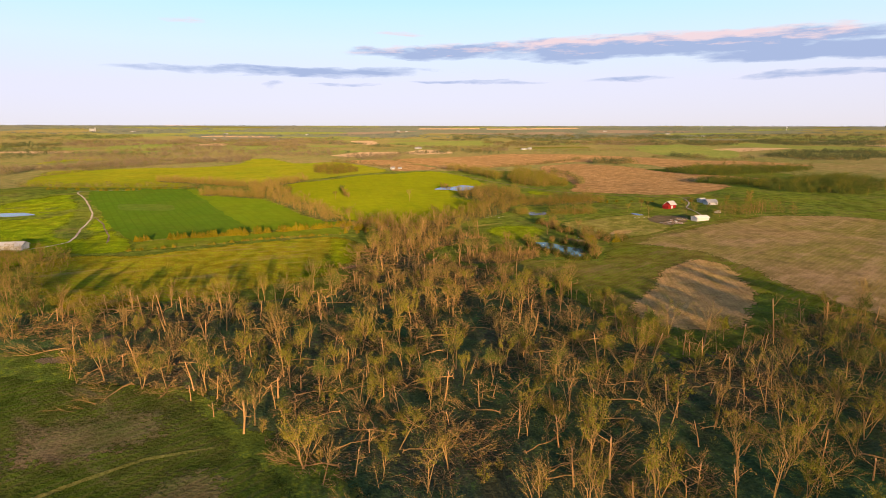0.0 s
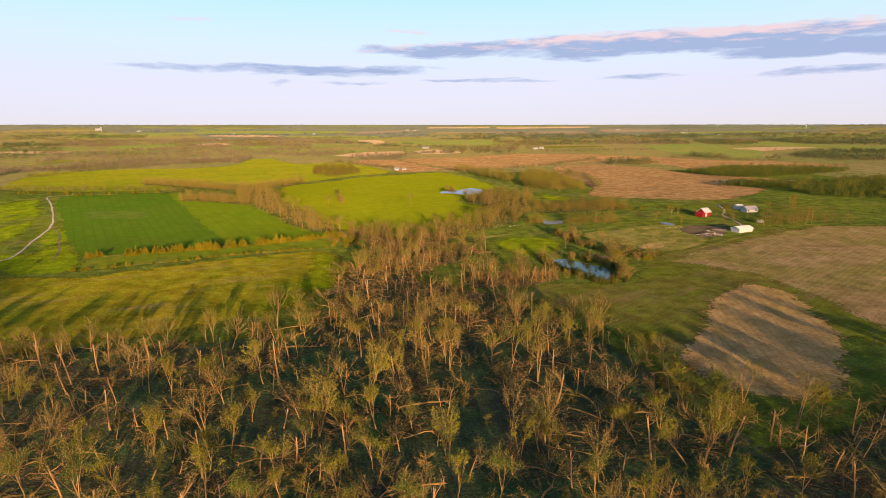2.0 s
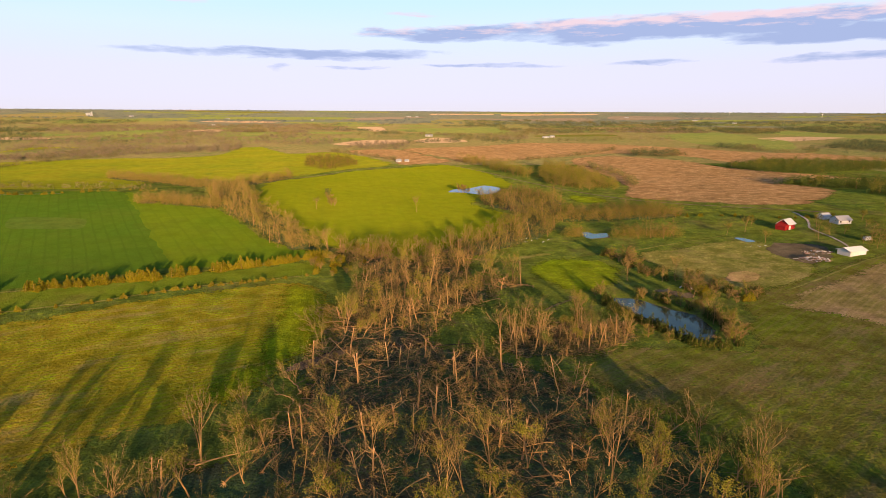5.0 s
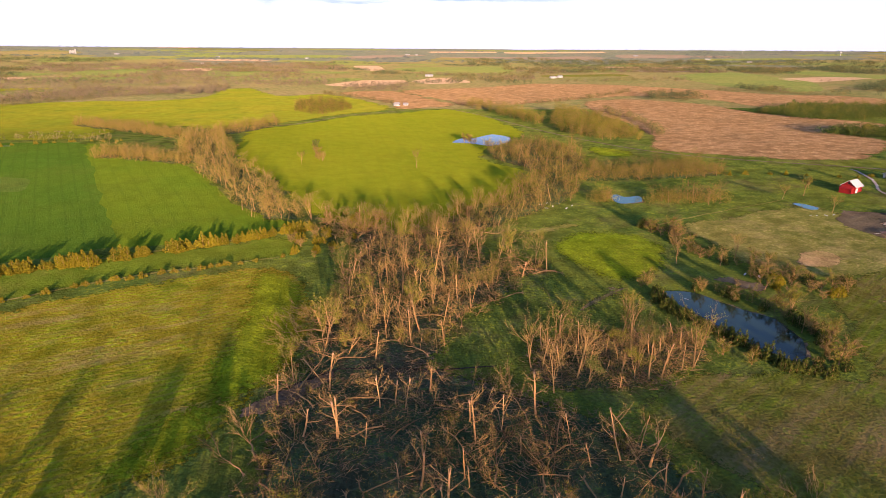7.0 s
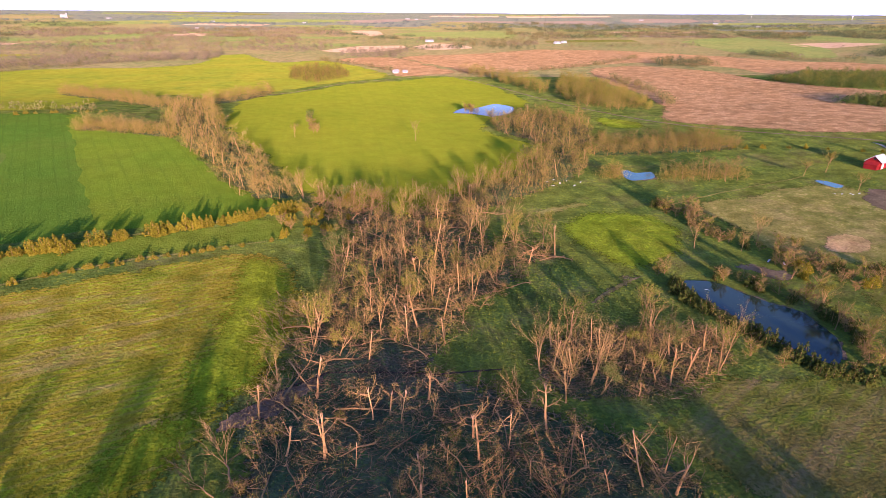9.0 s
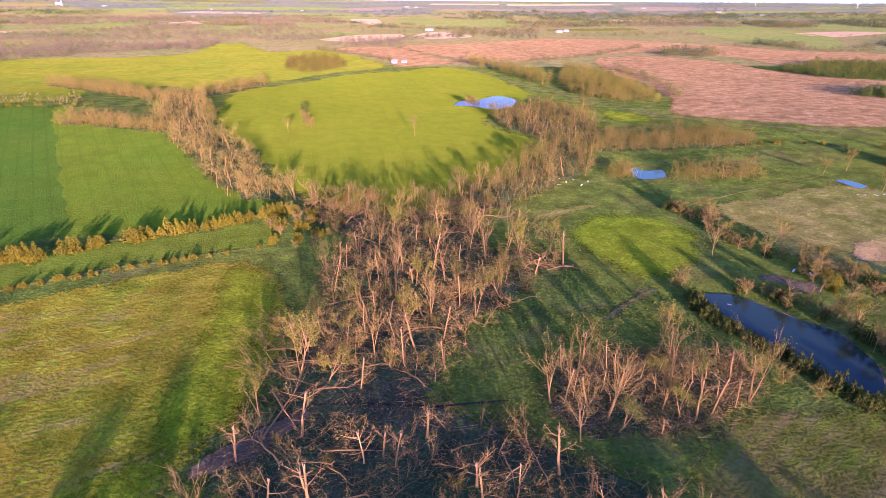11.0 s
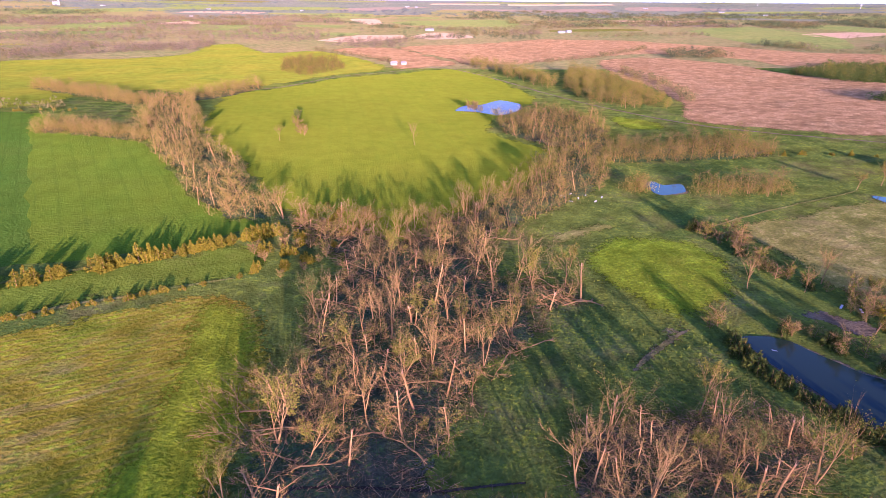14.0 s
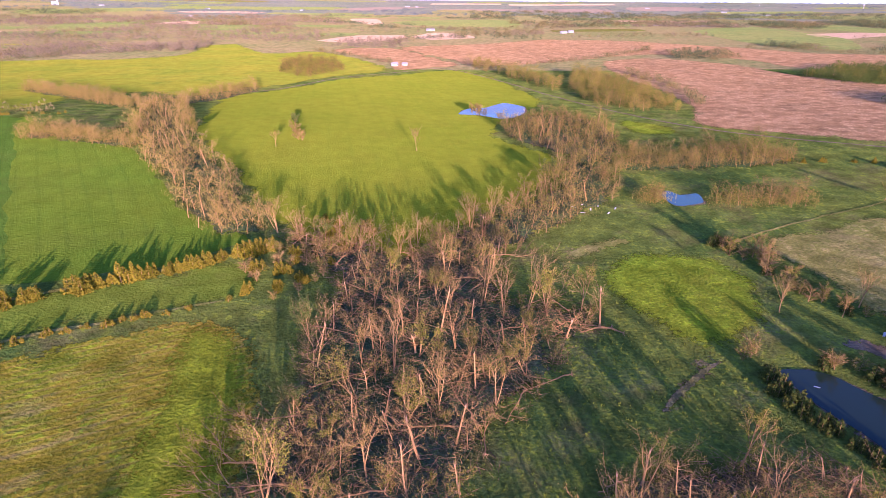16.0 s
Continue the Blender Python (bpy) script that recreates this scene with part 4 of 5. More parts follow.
# the storm-hit wood: standing, snapped and fallen trees
rng = random.Random(7)
STAND = standing_pool([(LEAF_TAN, 0.7, 0.15)] * 5 + [(LEAF, 0.6, 0.17)] * 2, 100, "tall storm-thinned tree with bare upswept limbs")
LEAFY = standing_pool([(LEAF, 0.95, 0.2)] * 4 + [(LEAF_GREEN, 0.95, 0.2)], 130, "slender tree with an upswept yellow-green crown", 0.85)
SNAP = snapped_pool(10, 200, "trunk snapped off high with pale splintered top in the broken wood")
FALL = fallen_pool(7, 300, "uprooted tree lying on the ground with a fan of bare branches")
FELLED = ((21, 312, 190, 1.15), (23, 310, 150, 0.9), (10, 295, 200, 1.0), (-30, 269, 175, 1.1), (-32, 264, 160, 1.0), (-34, 284, 185, 1.0), (-36, 276, 140, 0.9), (-30, 262, 20, 0.9), (2, 290, 240, 0.9))
spots = scatter(MAIN_WOOD, 5.6, 11)
counts = {"s": 0, "n": 0, "f": 0}
extra, more = [], []
for x, y in spots:
    if y < 75:
        if rng.random() < 0.5:
            extra.append((x, y))
        continue
    near_creek = y > 215
    if y < 215 and noise.noise((x * 0.055, y * 0.055, 21)) < -0.22 and x < 60:
        continue
    u = rng.random()
    if 252 < y < 263 and x > -36:
        continue
    if 212 < y < 252:
        if rng.random() < 0.25:
            continue
        u = 0.36 + 0.64 * u
    cut = (0.34, 0.74) if near_creek else (0.42, 0.82)
    if u < cut[0] and counts["s"] < 300:
        put(LEAFY if rng.random() < (0.45 if near_creek else 0.55 if y > 150 else 0.75) else STAND, rng, x, y, 0.5, 0.98, tilt=rng.choice((5, 8, 22))); counts["s"] += 1
    elif u < cut[1] and counts["n"] < 270:
        put(SNAP, rng, x, y, 0.7, 1.15, tilt=9); counts["n"] += 1
    elif counts["f"] < 265:
        put(FALL, rng, x, y); counts["f"] += 1
    else:
        more.append((x, y))
for x, y in scatter(CLUMP, 3.8, 5):
    put(STAND if rng.random() < 0.3 else LEAFY if rng.random() < 0.18 else SNAP if rng.random() < 0.85 else FALL, rng, x, y, 0.55, 0.95, tilt=8)
for x, y in scatter([(-42, 214), (-40, 250), (-12, 252), (16, 244), (34, 222), (36, 205), (-30, 205)], 8.0, 23):
    put(SNAP if rng.random() < 0.55 else FALL, rng, x, y, 0.6, 1.1, tilt=10)
for x, y, way, size in FELLED:
    put(FALL, rng, x, y, size, size * 1.1, turn=way, tilt=2)
put(SNAP, rng, 20, 313, 1.1, 1.2)
GREEN_ONE = standing_pool([(LEAF_GREEN, 0.95, 0.3)], 175, "small dark green tree behind a shrub in a meadow", 0.7, 5.0)
put(GREEN_ONE, rng, -85, 478, 0.75, 0.8)
clear(GREEN_ONE)
EDGE = standing_pool([(LEAF, 0.95, 0.36), (LEAF, 0.95, 0.34), (LEAF_GREEN, 0.95, 0.34)], 160, "full olive-leaved tree at the edge of the wood", 0.95, 4.5)
for x, y in ((-122, 173), (-107, 180), (-141, 169), (44, 203), (54, 183), (61, 160), (80, 153), (24, 408), (-122, 452)):
    put(EDGE, rng, x, y, 0.5, 0.8)
for path, gap in (([(-140, 171), (-119, 173), (-104, 183), (-90, 187), (-75, 192), (-60, 199), (-48, 208), (-42, 218)], 4.0), ([(32, 221), (40, 212), (50, 193), (58, 172), (66, 152)], 4.5),
                  ([(-60, 361), (-48, 353), (-36, 350), (-24, 346), (-14, 358), (-4, 368), (8, 382), (22, 400), (30, 424)], 3.4)):
    for p in outline(path, gap, 0.0, closed=False):
        put(STAND if rng.random() < 0.4 else SNAP if rng.random() < 0.5 else LEAFY, rng, p.x + rng.uniform(-1.5, 1.5), p.y + rng.uniform(-1.5, 1.5), 0.45, 0.85, tilt=8)
for pool in (STAND, LEAFY, SNAP, FALL, EDGE):
    clear(pool)

# woods further off, as joined masses
def two_tone(pattern, second):
    """A pattern whose leaves take the fourth material if asked."""
    v, f, m = pattern
    return v, f, [3 if second and k == 2 else k for k in m]


MID = [two_tone(merge(*broom(500 + i, 14, 26, 0.27)), i % 3 != 0) for i in range(8)]
FINE = [two_tone(merge(*broom(510 + i, 16, 26, 0.19)), i % 2) for i in range(6)]
COARSE = [two_tone(merge(*broom(520 + i, 7, 20, 0.44)), i % 2) for i in range(6)]
MIDSNAP = [merge(*snapped(540 + i, False, 0.6)[:3]) for i in range(4)]
def wood_places(poly, spacing, seed, lo=0.8, hi=1.15, kinds=12):
    r = random.Random(seed)
    return [(r.randrange(kinds), x, y, r.uniform(0, 6.28), r.uniform(lo, hi) * (1 + 0.35 * noise.noise((x * 0.09, y * 0.09, 3)))) for x, y in scatter(poly, spacing, seed) if noise.noise((x * 0.11, y * 0.11, 7)) > -0.28]
TREE_MATS = [BARK, TWIG, LEAF, LEAF_OLIVE]
TAN_MATS = [BARK, TWIG, LEAF, LEAF_TAN]
joined("west_treeline", MID + MIDSNAP, wood_places(WEST_WOOD, 4.5, 31, 0.4, 0.92) + [p for k, arm in enumerate(WEST_ARMS) for p in wood_places(arm, 3.7 + 0.8 * k, 34 + k, 0.45, 0.85, 8)], TAN_MATS, "winding line of tan budding trees, many snapped", "trees", 0.14)
joined("north_treeline", MID + MIDSNAP, wood_places(NORTH_WOOD, 4.0, 32, 0.35, 0.9) + wood_places(EAST_ARM, 3.8, 33, 0.45, 0.85, 8), TREE_MATS, "belt of tan and olive storm-broken trees along a creek", "trees", 0.14)
joined("near_wood", FINE, [(rng.randrange(6), x, y, rng.uniform(0, 6), rng.uniform(0.8, 1.1)) for x, y in extra], TREE_MATS, "further trees of the storm-hit wood", "trees")
more += [(x, y) for x, y in scatter(MAIN_WOOD, 9.0, 19) if y > 264]
joined("further_trees", FINE, [(rng.randrange(6), x, y, rng.uniform(0, 6), rng.uniform(0.6, 1.0)) for x, y in more], TAN_MATS, "more bare trees of the storm-hit wood", "trees")
for name, poly, sp, mats, label in (
        ("grove", [(-159, 712), (-128, 674), (-118, 700), (-107, 730), (-126, 800), (-167, 825), (-180, 800)], 6.5, TAN_MATS, "small grove of bare trees beside the road"),
        ("road_trees", [(70, 625), (74, 562), (93, 541), (114, 536), (127, 565), (125, 626), (113, 691), (91, 725)], 5.6, TREE_MATS, "olive trees along the gravel road"),
        ("road_row", [(-5, 783), (22, 728), (43, 660), (58, 612), (73, 656), (51, 729), (20, 797)], 6.2, TREE_MATS, "row of olive trees beyond the gravel road"),
        ("pond_trees", [(50, 387), (58, 386), (60, 393), (51, 393)], 3.2, TREE_MATS, "clump of yellow-green trees by a small pond"),
        ("farm_hedge", [(172, 354), (202, 364), (226, 357), (232, 372), (214, 384), (186, 374)], 5.0, TREE_MATS, "hedge of olive budding trees behind a farm"),
        ("creek_trees", [(72, 384), (84, 383), (101, 382), (104, 389), (88, 392), (76, 391)], 3.4, TREE_MATS, "row of yellow-green trees by a small pond"),
        ("farm_trees", [(156, 362), (168, 372), (170, 382), (160, 372), (174, 350), (190, 353), (204, 363), (190, 370)], 5.0, TREE_MATS, "budding trees round the farm"),
        ("west_clump", [(-215, 254), (-188, 250), (-180, 259), (-159, 237), (-150, 210), (-140, 188), (-190, 178), (-250, 220)], 5.2, TREE_MATS, "olive trees round a white barn")):
    joined(name, MID if "creek" in name or "west" in name or "farm" in name else COARSE, wood_places(poly, sp, len(name) * 7, 0.55, 0.9, 8 if "creek" in name or "west" in name or "farm" in name else 6), mats, label, "trees")

# single trees and hedges
ONE = standing_pool([(LEAF, 0.9, 0.24), (LEAF_TAN, 0.5, 0.2), (LEAF, 0.7, 0.22)], 700, "lone budding tree with a rounded thin crown", 0.8)
put(ONE, rng, -26, 449, 0.75, 0.8)
put(ONE, rng, -84, 444, 0.5, 0.55)
for x, y in ((137, 390), (134, 366), (127, 387), (146, 402), (175, 396), (178, 380), (196, 392), (205, 408), (60, 320), (72, 318), (78, 322), (83, 314), (76, 300), (73, 268), (72, 276), (74, 284)):
    put(ONE, rng, x, y, 0.5, 0.85)
clear(ONE)


def bush_pool(n, seed, high, wide, mat, name, label, dense=260, size=0.42):
    pool = []
    for i in range(n):
        w, l = bush(seed + i, high, wide, dense, size)
        pool.append((thing(name, [("stem", w, BARK, ""), ("foliage", l, mat, "")], label, name.replace("_", " "), ""), 0))
    return pool


def along(pts, step, seed, spread):
    r = random.Random(seed)
    out = []
    for p in outline(pts, step, 0.0, closed=False):
        out.append((p.x + r.uniform(-spread, spread), p.y + r.uniform(-spread, spread)))
    return out


def shrub_pool(n, seed, mat, label, tall, twigs_, leaves_, size):
    pool = []
    for i in range(n):
        w, t, l = broom(seed + i, twigs_, leaves_, size, tall)
        pool.append((thing("shrub", [("stem", w, BARK, ""), ("crown", t, TWIG, ""), ("foliage", l, mat, "fine new leaves")], label, "shrub", ""), 0))
    return pool


LONE = shrub_pool(1, 790, LEAF_TAN, "large round tan shrub standing in a meadow", 0.75, 50, 50, 0.26)
for x, y in ((0, 533), (2, 531), (4, 535), (3, 528), (6, 524), (14, 516)):
    put(LONE, rng, x, y, 0.5, 0.8)
put(LONE, rng, -78, 457, 0.95, 1.0)
put(LONE, rng, -76, 455, 0.6, 0.7)
clear(LONE)
GOLD = bush_pool(6, 800, 3.1, 4.0, CEDAR, "cedar_bush", "dense golden-green cedar bush in a hedgerow", 1000, 0.31)
SMALL = bush_pool(4, 820, 1.5, 2.2, CEDAR, "cedar_bush", "small golden-green cedar in a field margin", 260, 0.28)
DARKC = bush_pool(4, 840, 3.0, 3.0, CEDAR_DARK, "cedar_tree", "dark green cedar on a pond bank", 420, 0.36)
TANB = shrub_pool(5, 860, LEAF_TAN, "upright bare tan shrub with fine twigs", 0.40, 22, 16, 0.17)
GRNB = shrub_pool(5, 880, LEAF, "yellow-green budding shrub in rough grass", 0.36, 16, 30, 0.2)
for x, y in along([(-158, 287), (-128, 299), (-111, 308), (-91, 322), (-75, 333), (-58, 348)], 3.0, 1, 0.8):
    if noise.noise((x * 0.11, y * 0.11, 5)) > -0.12:
        put(GOLD, rng, x, y, 0.85, 1.5)
for x, y in along([(-150, 264), (-115, 283), (-105, 292), (-92, 301), (-75, 311), (-59, 321)], 2.8, 2, 0.6):
    if rng.random() < 0.75:
        put(SMALL, rng, x, y, 0.6, 1.2)
for x, y in along([(46, 296), (46, 288), (50, 280), (56, 269), (60, 260), (68, 258)], 1.6, 3, 0.9):
    put(DARKC, rng, x, y, 0.7, 1.3)
for x, y in along([(58, 301), (65, 293), (71, 284), (73, 272), (71, 260)], 1.7, 4, 1.6):
    put(rng.choice((GRNB, TANB, DARKC)), rng, x + 0.8, y + 0.8, 0.7, 1.5)
for x, y in along([(60, 354), (64, 349), (68, 343), (67, 334), (70, 326), (76, 316), (82, 308), (88, 304), (98, 302)], 2.1, 5, 2.2):
    put(rng.choice((TANB, GRNB, GRNB, DARKC)), rng, x, y, 0.6, 1.5)
for x, y in ((64, 346), (67, 343), (69, 347), (44, 302), (46, 303), (58, 393), (56, 389), (57, 396), (45, 268), (50, 266), (54, 262), (66, 260), (74, 290), (80, 296)):
    put(rng.choice((TANB, GRNB)), rng, x, y, 0.8, 1.3)
for x, y in scatter([(-60, 345), (-45, 372), (-30, 360), (-45, 320), (-60, 320)], 4.5, 77) + scatter([(70, 318), (100, 300), (90, 290), (76, 302)], 5.0, 78):
    put(rng.choice((TANB, GRNB, GOLD)), rng, x, y, 0.6, 1.1)
for x, y in scatter(MAIN_WOOD, 13.0, 91):
    if y > 80 and not 250 < y < 264:
        put(rng.choice((TANB, GRNB, GRNB)), rng, x, y, 0.4, 1.0)
for x, y in along([(120, 432), (150, 426), (176, 416), (200, 424)], 7.0, 6, 1.5) + along([(-330, 480), (-265, 457), (-231, 484), (-206, 497)], 5.0, 7, 3.0):
    put(GOLD, rng, x, y, 0.4, 0.8)
for pool in (GOLD, SMALL, DARKC, TANB, GRNB):
    clear(pool)


# brushwood and grass
def sticks(seed):
    r = random.Random(seed)
    b = Buf()
    sweep = r.uniform(0, 6.28)
    for k in range(7):
        a, l = sweep + r.gauss(0, 0.7), r.uniform(1.0, 3.4)
        p = Vector((r.uniform(-1.6, 1.6), r.uniform(-1.6, 1.6), r.uniform(0.05, 0.5)))
        b.tube([p, p + Vector((math.cos(a) * l, math.sin(a) * l, r.uniform(-0.1, 0.7)))], [r.uniform(0.02, 0.07), 0], 3, 0, tip=True)
    for k in range(26):
        a, l = sweep + r.gauss(0, 0.8), r.uniform(0.6, 2.0)
        p = Vector((r.uniform(-2, 2), r.uniform(-2, 2), r.uniform(0.03, 0.6)))
        b.blade(p, p + Vector((math.cos(a) * l, math.sin(a) * l, r.uniform(0, 0.8))), 0.04, r)
    return b.arrays()


def tuft(seed):
    r = random.Random(seed)
    b = Buf()
    for k in range(5):
        a, l = r.uniform(0, 6.28), r.uniform(0.25, 0.5)
        p = Vector((r.uniform(-0.25, 0.25), r.uniform(-0.25, 0.25), 0))
        s = Vector((-math.sin(a), math.cos(a), 0)) * 0.12
        q = p + Vector((math.cos(a) * 0.15, math.sin(a) * 0.15, l))
        i = len(b.v)
        b.v += [tuple(p - s), tuple(p + s), tuple(q)]
        b.f.append((i, i + 1, i + 2))
        b.m.append(0)
    return b.arrays()


r4 = random.Random(4)
joined("brushwood", [sticks(i) for i in range(6)], [(r4.randrange(6), x, y, r4.uniform(0, 6.28), r4.uniform(0.7, 1.5)) for x, y in scatter(MAIN_WOOD, 3.5, 41) + scatter(CLUMP, 2.2, 42) if y > 232 or y > 80 and noise.noise((x * 0.08, y * 0.08, 5)) > 0.12], [BRUSHWOOD], "broken branches and twigs strewn on the woodland floor", "brushwood")
GRASSY = [([(-128, 262), (-70, 308), (-52, 312), (-40, 290), (-37, 268), (-42, 240), (-70, 216), (-110, 200)], 1.9), ([(-12, 262), (-4, 288), (8, 302), (10, 322), (36, 352), (60, 350), (66, 325), (48, 302), (44, 278), (10, 275), (8, 255)], 1.6)]
tufts = []
for poly, sp in GRASSY:
    tufts += [(r4.randrange(5), x, y, r4.uniform(0, 6.28), r4.uniform(0.4, 1.0)) for x, y in scatter(poly, sp, 43, 0.6) if noise.noise((x * 0.12, y * 0.12, 2)) > -0.15]
joined("grass_tufts", [tuft(i) for i in range(5)], tufts, [GRASS], "uneven tufts of spring grass and weeds", "grass")

# far woods and fields out to the horizon
r5 = random.Random(5)


def far_clump(seed, wide, high, n, leaf, poles=12):
    r = random.Random(seed)
    b = Buf()
    for k in range(n):
        a, t = r.uniform(0, 6.28), math.sqrt(r.random())
        z = high * (0.15 + 0.8 * r.random()) * (1 - 0.35 * t * t)
        b.leaf(Vector((math.cos(a) * wide * t, math.sin(a) * wide * t, z)), high * leaf * r.uniform(0.6, 1.3), r, 0)
    for k in range(poles):
        a, t = r.uniform(0, 6.28), math.sqrt(r.random())
        p = Vector((math.cos(a) * wide * t, math.sin(a) * wide * t, high * r.uniform(0, 0.4)))
        b.blade(p, p + Vector((r.uniform(-0.2, 0.2), r.uniform(-0.2, 0.2), 1)) * high * r.uniform(0.3, 0.6) * (1.1 - 0.4 * t), wide * leaf * 0.35, r)
    return b.arrays()


BRUSH = [far_clump(940 + i, 2.1, 3.0, 52, 0.055, 6) for i in range(6)]


def brush_places(poly, spacing, seed, lo=0.6, hi=1.3):
    r = random.Random(seed)
    return [(r.randrange(6), x, y, r.uniform(0, 6.28), r.uniform(lo, hi)) for x, y in scatter(poly, spacing, seed)]


GREENER = brush_places(NORTH_WOOD, 3.9, 62, 0.7, 1.6) + brush_places(EAST_ARM, 3.0, 68, 0.9, 1.9) + brush_places([(71, 383), (76, 394), (106, 394), (104, 383)], 2.2, 63, 1.0, 2.1) + brush_places([(49, 386), (58, 386), (60, 394), (51, 394)], 1.8, 69, 1.0, 2.2)
GREENER += brush_places([(70, 625), (74, 562), (93, 541), (114, 536), (127, 565), (125, 626), (113, 691), (91, 725)], 4.4, 64, 0.8, 1.7) + brush_places([(-159, 712), (-128, 674), (-118, 700), (-107, 730), (-126, 800), (-167, 825), (-180, 800)], 4.0, 65, 0.8, 1.6) + brush_places(CLUMP, 3.4, 66, 0.4, 0.8)
joined("underbrush", BRUSH, GREENER, [LEAF_OLIVE], "tangled olive underbrush below the trees", "underbrush")
joined("tan_underbrush", BRUSH, brush_places(WEST_WOOD, 3.8, 61, 0.7, 1.6) + [p for k, arm in enumerate(WEST_ARMS) for p in brush_places(arm, 3.0 + 0.7 * k, 70 + k, 0.9, 1.9)], [LEAF_TAN], "tangled tan underbrush below a treeline", "underbrush")
joined("dry_underbrush", BRUSH, [p for p in brush_places(MAIN_WOOD, 5.6, 67, 0.4, 1.0) if p[2] > 225 and noise.noise((p[1] * 0.1, p[2] * 0.1, 2)) > -0.2 and not (250 < p[2] < 262 and p[1] > -36)] + brush_places(CLUMP, 2.6, 72, 0.4, 1.0), [LEAF_TAN], "dry brown underbrush and broken crowns among trunks", "underbrush")
joined("green_underbrush", BRUSH, brush_places(MAIN_WOOD, 7.5, 67, 0.3, 0.75), [LEAF], "low green undergrowth on the woodland floor", "underbrush")
FAR = [far_clump(900 + i, 4.5, 9.0, 34, 0.12) for i in range(6)] + [far_clump(920 + i, 13.0, 10.0, 26, 0.2) for i in range(6)]
brown, green, olive, rim = [], [], [], []
FAR_WOODS = (
    ([(-541, 698), (-549, 765), (-473, 818), (-400, 890), (-316, 930), (-348, 1047), (-478, 1074), (-540, 1031), (-553, 947), (-565, 851), (-628, 813)], 8, "b"),
    ([(-643, 902), (-567, 989), (-486, 1091), (-304, 1094), (-203, 1019), (-219, 1221), (-370, 1554), (-564, 1634), (-693, 1564), (-741, 1297), (-802, 1215)], 13, "b"),
    ([(-770, 1000), (-763, 1074), (-856, 1298), (-1024, 1556), (-1177, 1666), (-1221, 1595)], 13, "g"),
    ([(-917, 1391), (-724, 1634), (-440, 1712), (-247, 1547), (-371, 2078), (-756, 2023), (-1166, 1801)], 19, "b"),
    ([(-207, 1035), (-165, 1090), (-90, 1130), (-66, 1072), (-79, 962), (-156, 969)], 9, "b"),
    ([(-91, 1110), (20, 1150), (145, 1261), (174, 1517), (94, 1423), (-4, 1401), (-216, 1545), (-227, 1419), (-59, 1405), (30, 1300)], 10, "o"),
    ([(94, 1423), (386, 1497), (607, 1485), (699, 1894), (377, 1775), (138, 1834)], 18, "o"),
    ([(33, 1985), (506, 1966), (811, 1990), (932, 2289), (604, 2352), (292, 2551), (41, 2432)], 22, "g"),
    ([(640, 1500), (683, 1390), (931, 1771), (876, 1878), (699, 1713)], 15, "g"),
    ([(483, 940), (534, 879), (625, 885), (653, 844), (760, 983), (878, 1180), (691, 1141), (560, 1010)], 8, "g"),
    ([(900, 1500), (1039, 1350), (1373, 1787), (1161, 1923), (946, 1869)], 18, "g"),
    ([(713, 2102), (1420, 1849), (1604, 2092), (1167, 2311), (787, 2321)], 23, "g"),
    ([(-1336, 1747), (-1243, 1921), (-1036, 1993), (-1126, 2167), (-1363, 2110), (-1476, 1933)], 22, "g"),
    ([(217, 845), (238, 920), (303, 913), (291, 849), (255, 820)], 7, "o"),
    ([(390, 1018), (430, 935), (450, 990), (420, 1060)], 7, "g"))
for poly, gap, tone in FAR_WOODS:
    for px, py in scatter(poly, gap * 1.24, int(abs(poly[0][0])), 0.55):
        if noise.noise((px * 0.012, py * 0.012, 6)) > -0.22:
            lean = {"b": -0.3, "g": 0.36, "o": 0.05}[tone] + 0.7 * noise.noise((px * 0.009, py * 0.009, 12)) + r5.uniform(-0.2, 0.2)
            (brown if lean < -0.08 else olive if lean < 0.22 else green).append((r5.randrange(6) + (6 if py > 1500 else 0), px, py, r5.uniform(0, 6.28), r5.uniform(0.5, 1.1)))
# hedges and small woods between the fields, thinning to a dark line at the horizon
y = 1150.0
while y < 3500:
    step = 11 + (y - 700) * 0.0095
    x = -0.85 * y - 100
    while x < 0.85 * y + 100:
        px, py = x + r5.uniform(-0.5, 0.5) * step, y + r5.uniform(-0.5, 0.5) * step
        belt = abs(noise.noise((px * 0.0025 + 3, py * 0.0045, 0.3)))
        lump = noise.noise((px * 0.004, py * 0.007, 4.0))
        thick = 0.055 + 0.075 * smooth((py - 1900) / 900)
        if (belt < thick + 0.04 * lump or lump > 0.42) and r5.random() < 0.75 and not any(inside(px, py, f) for f in FAR_FIELDS):
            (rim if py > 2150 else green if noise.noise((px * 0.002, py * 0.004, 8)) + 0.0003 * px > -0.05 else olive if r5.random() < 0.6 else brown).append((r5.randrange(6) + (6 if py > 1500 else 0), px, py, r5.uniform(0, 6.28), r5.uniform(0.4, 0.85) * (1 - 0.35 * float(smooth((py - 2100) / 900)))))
        x += step
    y += step * 0.9
# farthest crowns carry the haze in their own colour
joined("horizon_woods", FAR, rim, [HAZE_BLUE_LEAF], "woods on the horizon, haze painted in as grey-green", "woods")
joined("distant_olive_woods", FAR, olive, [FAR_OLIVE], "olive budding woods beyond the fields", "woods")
joined("distant_woods", FAR, brown, [HAZE_PALE_LEAF], "bare brown woods and hedgerows fading to the horizon", "woods")
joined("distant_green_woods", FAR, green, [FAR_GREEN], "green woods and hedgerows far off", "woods")
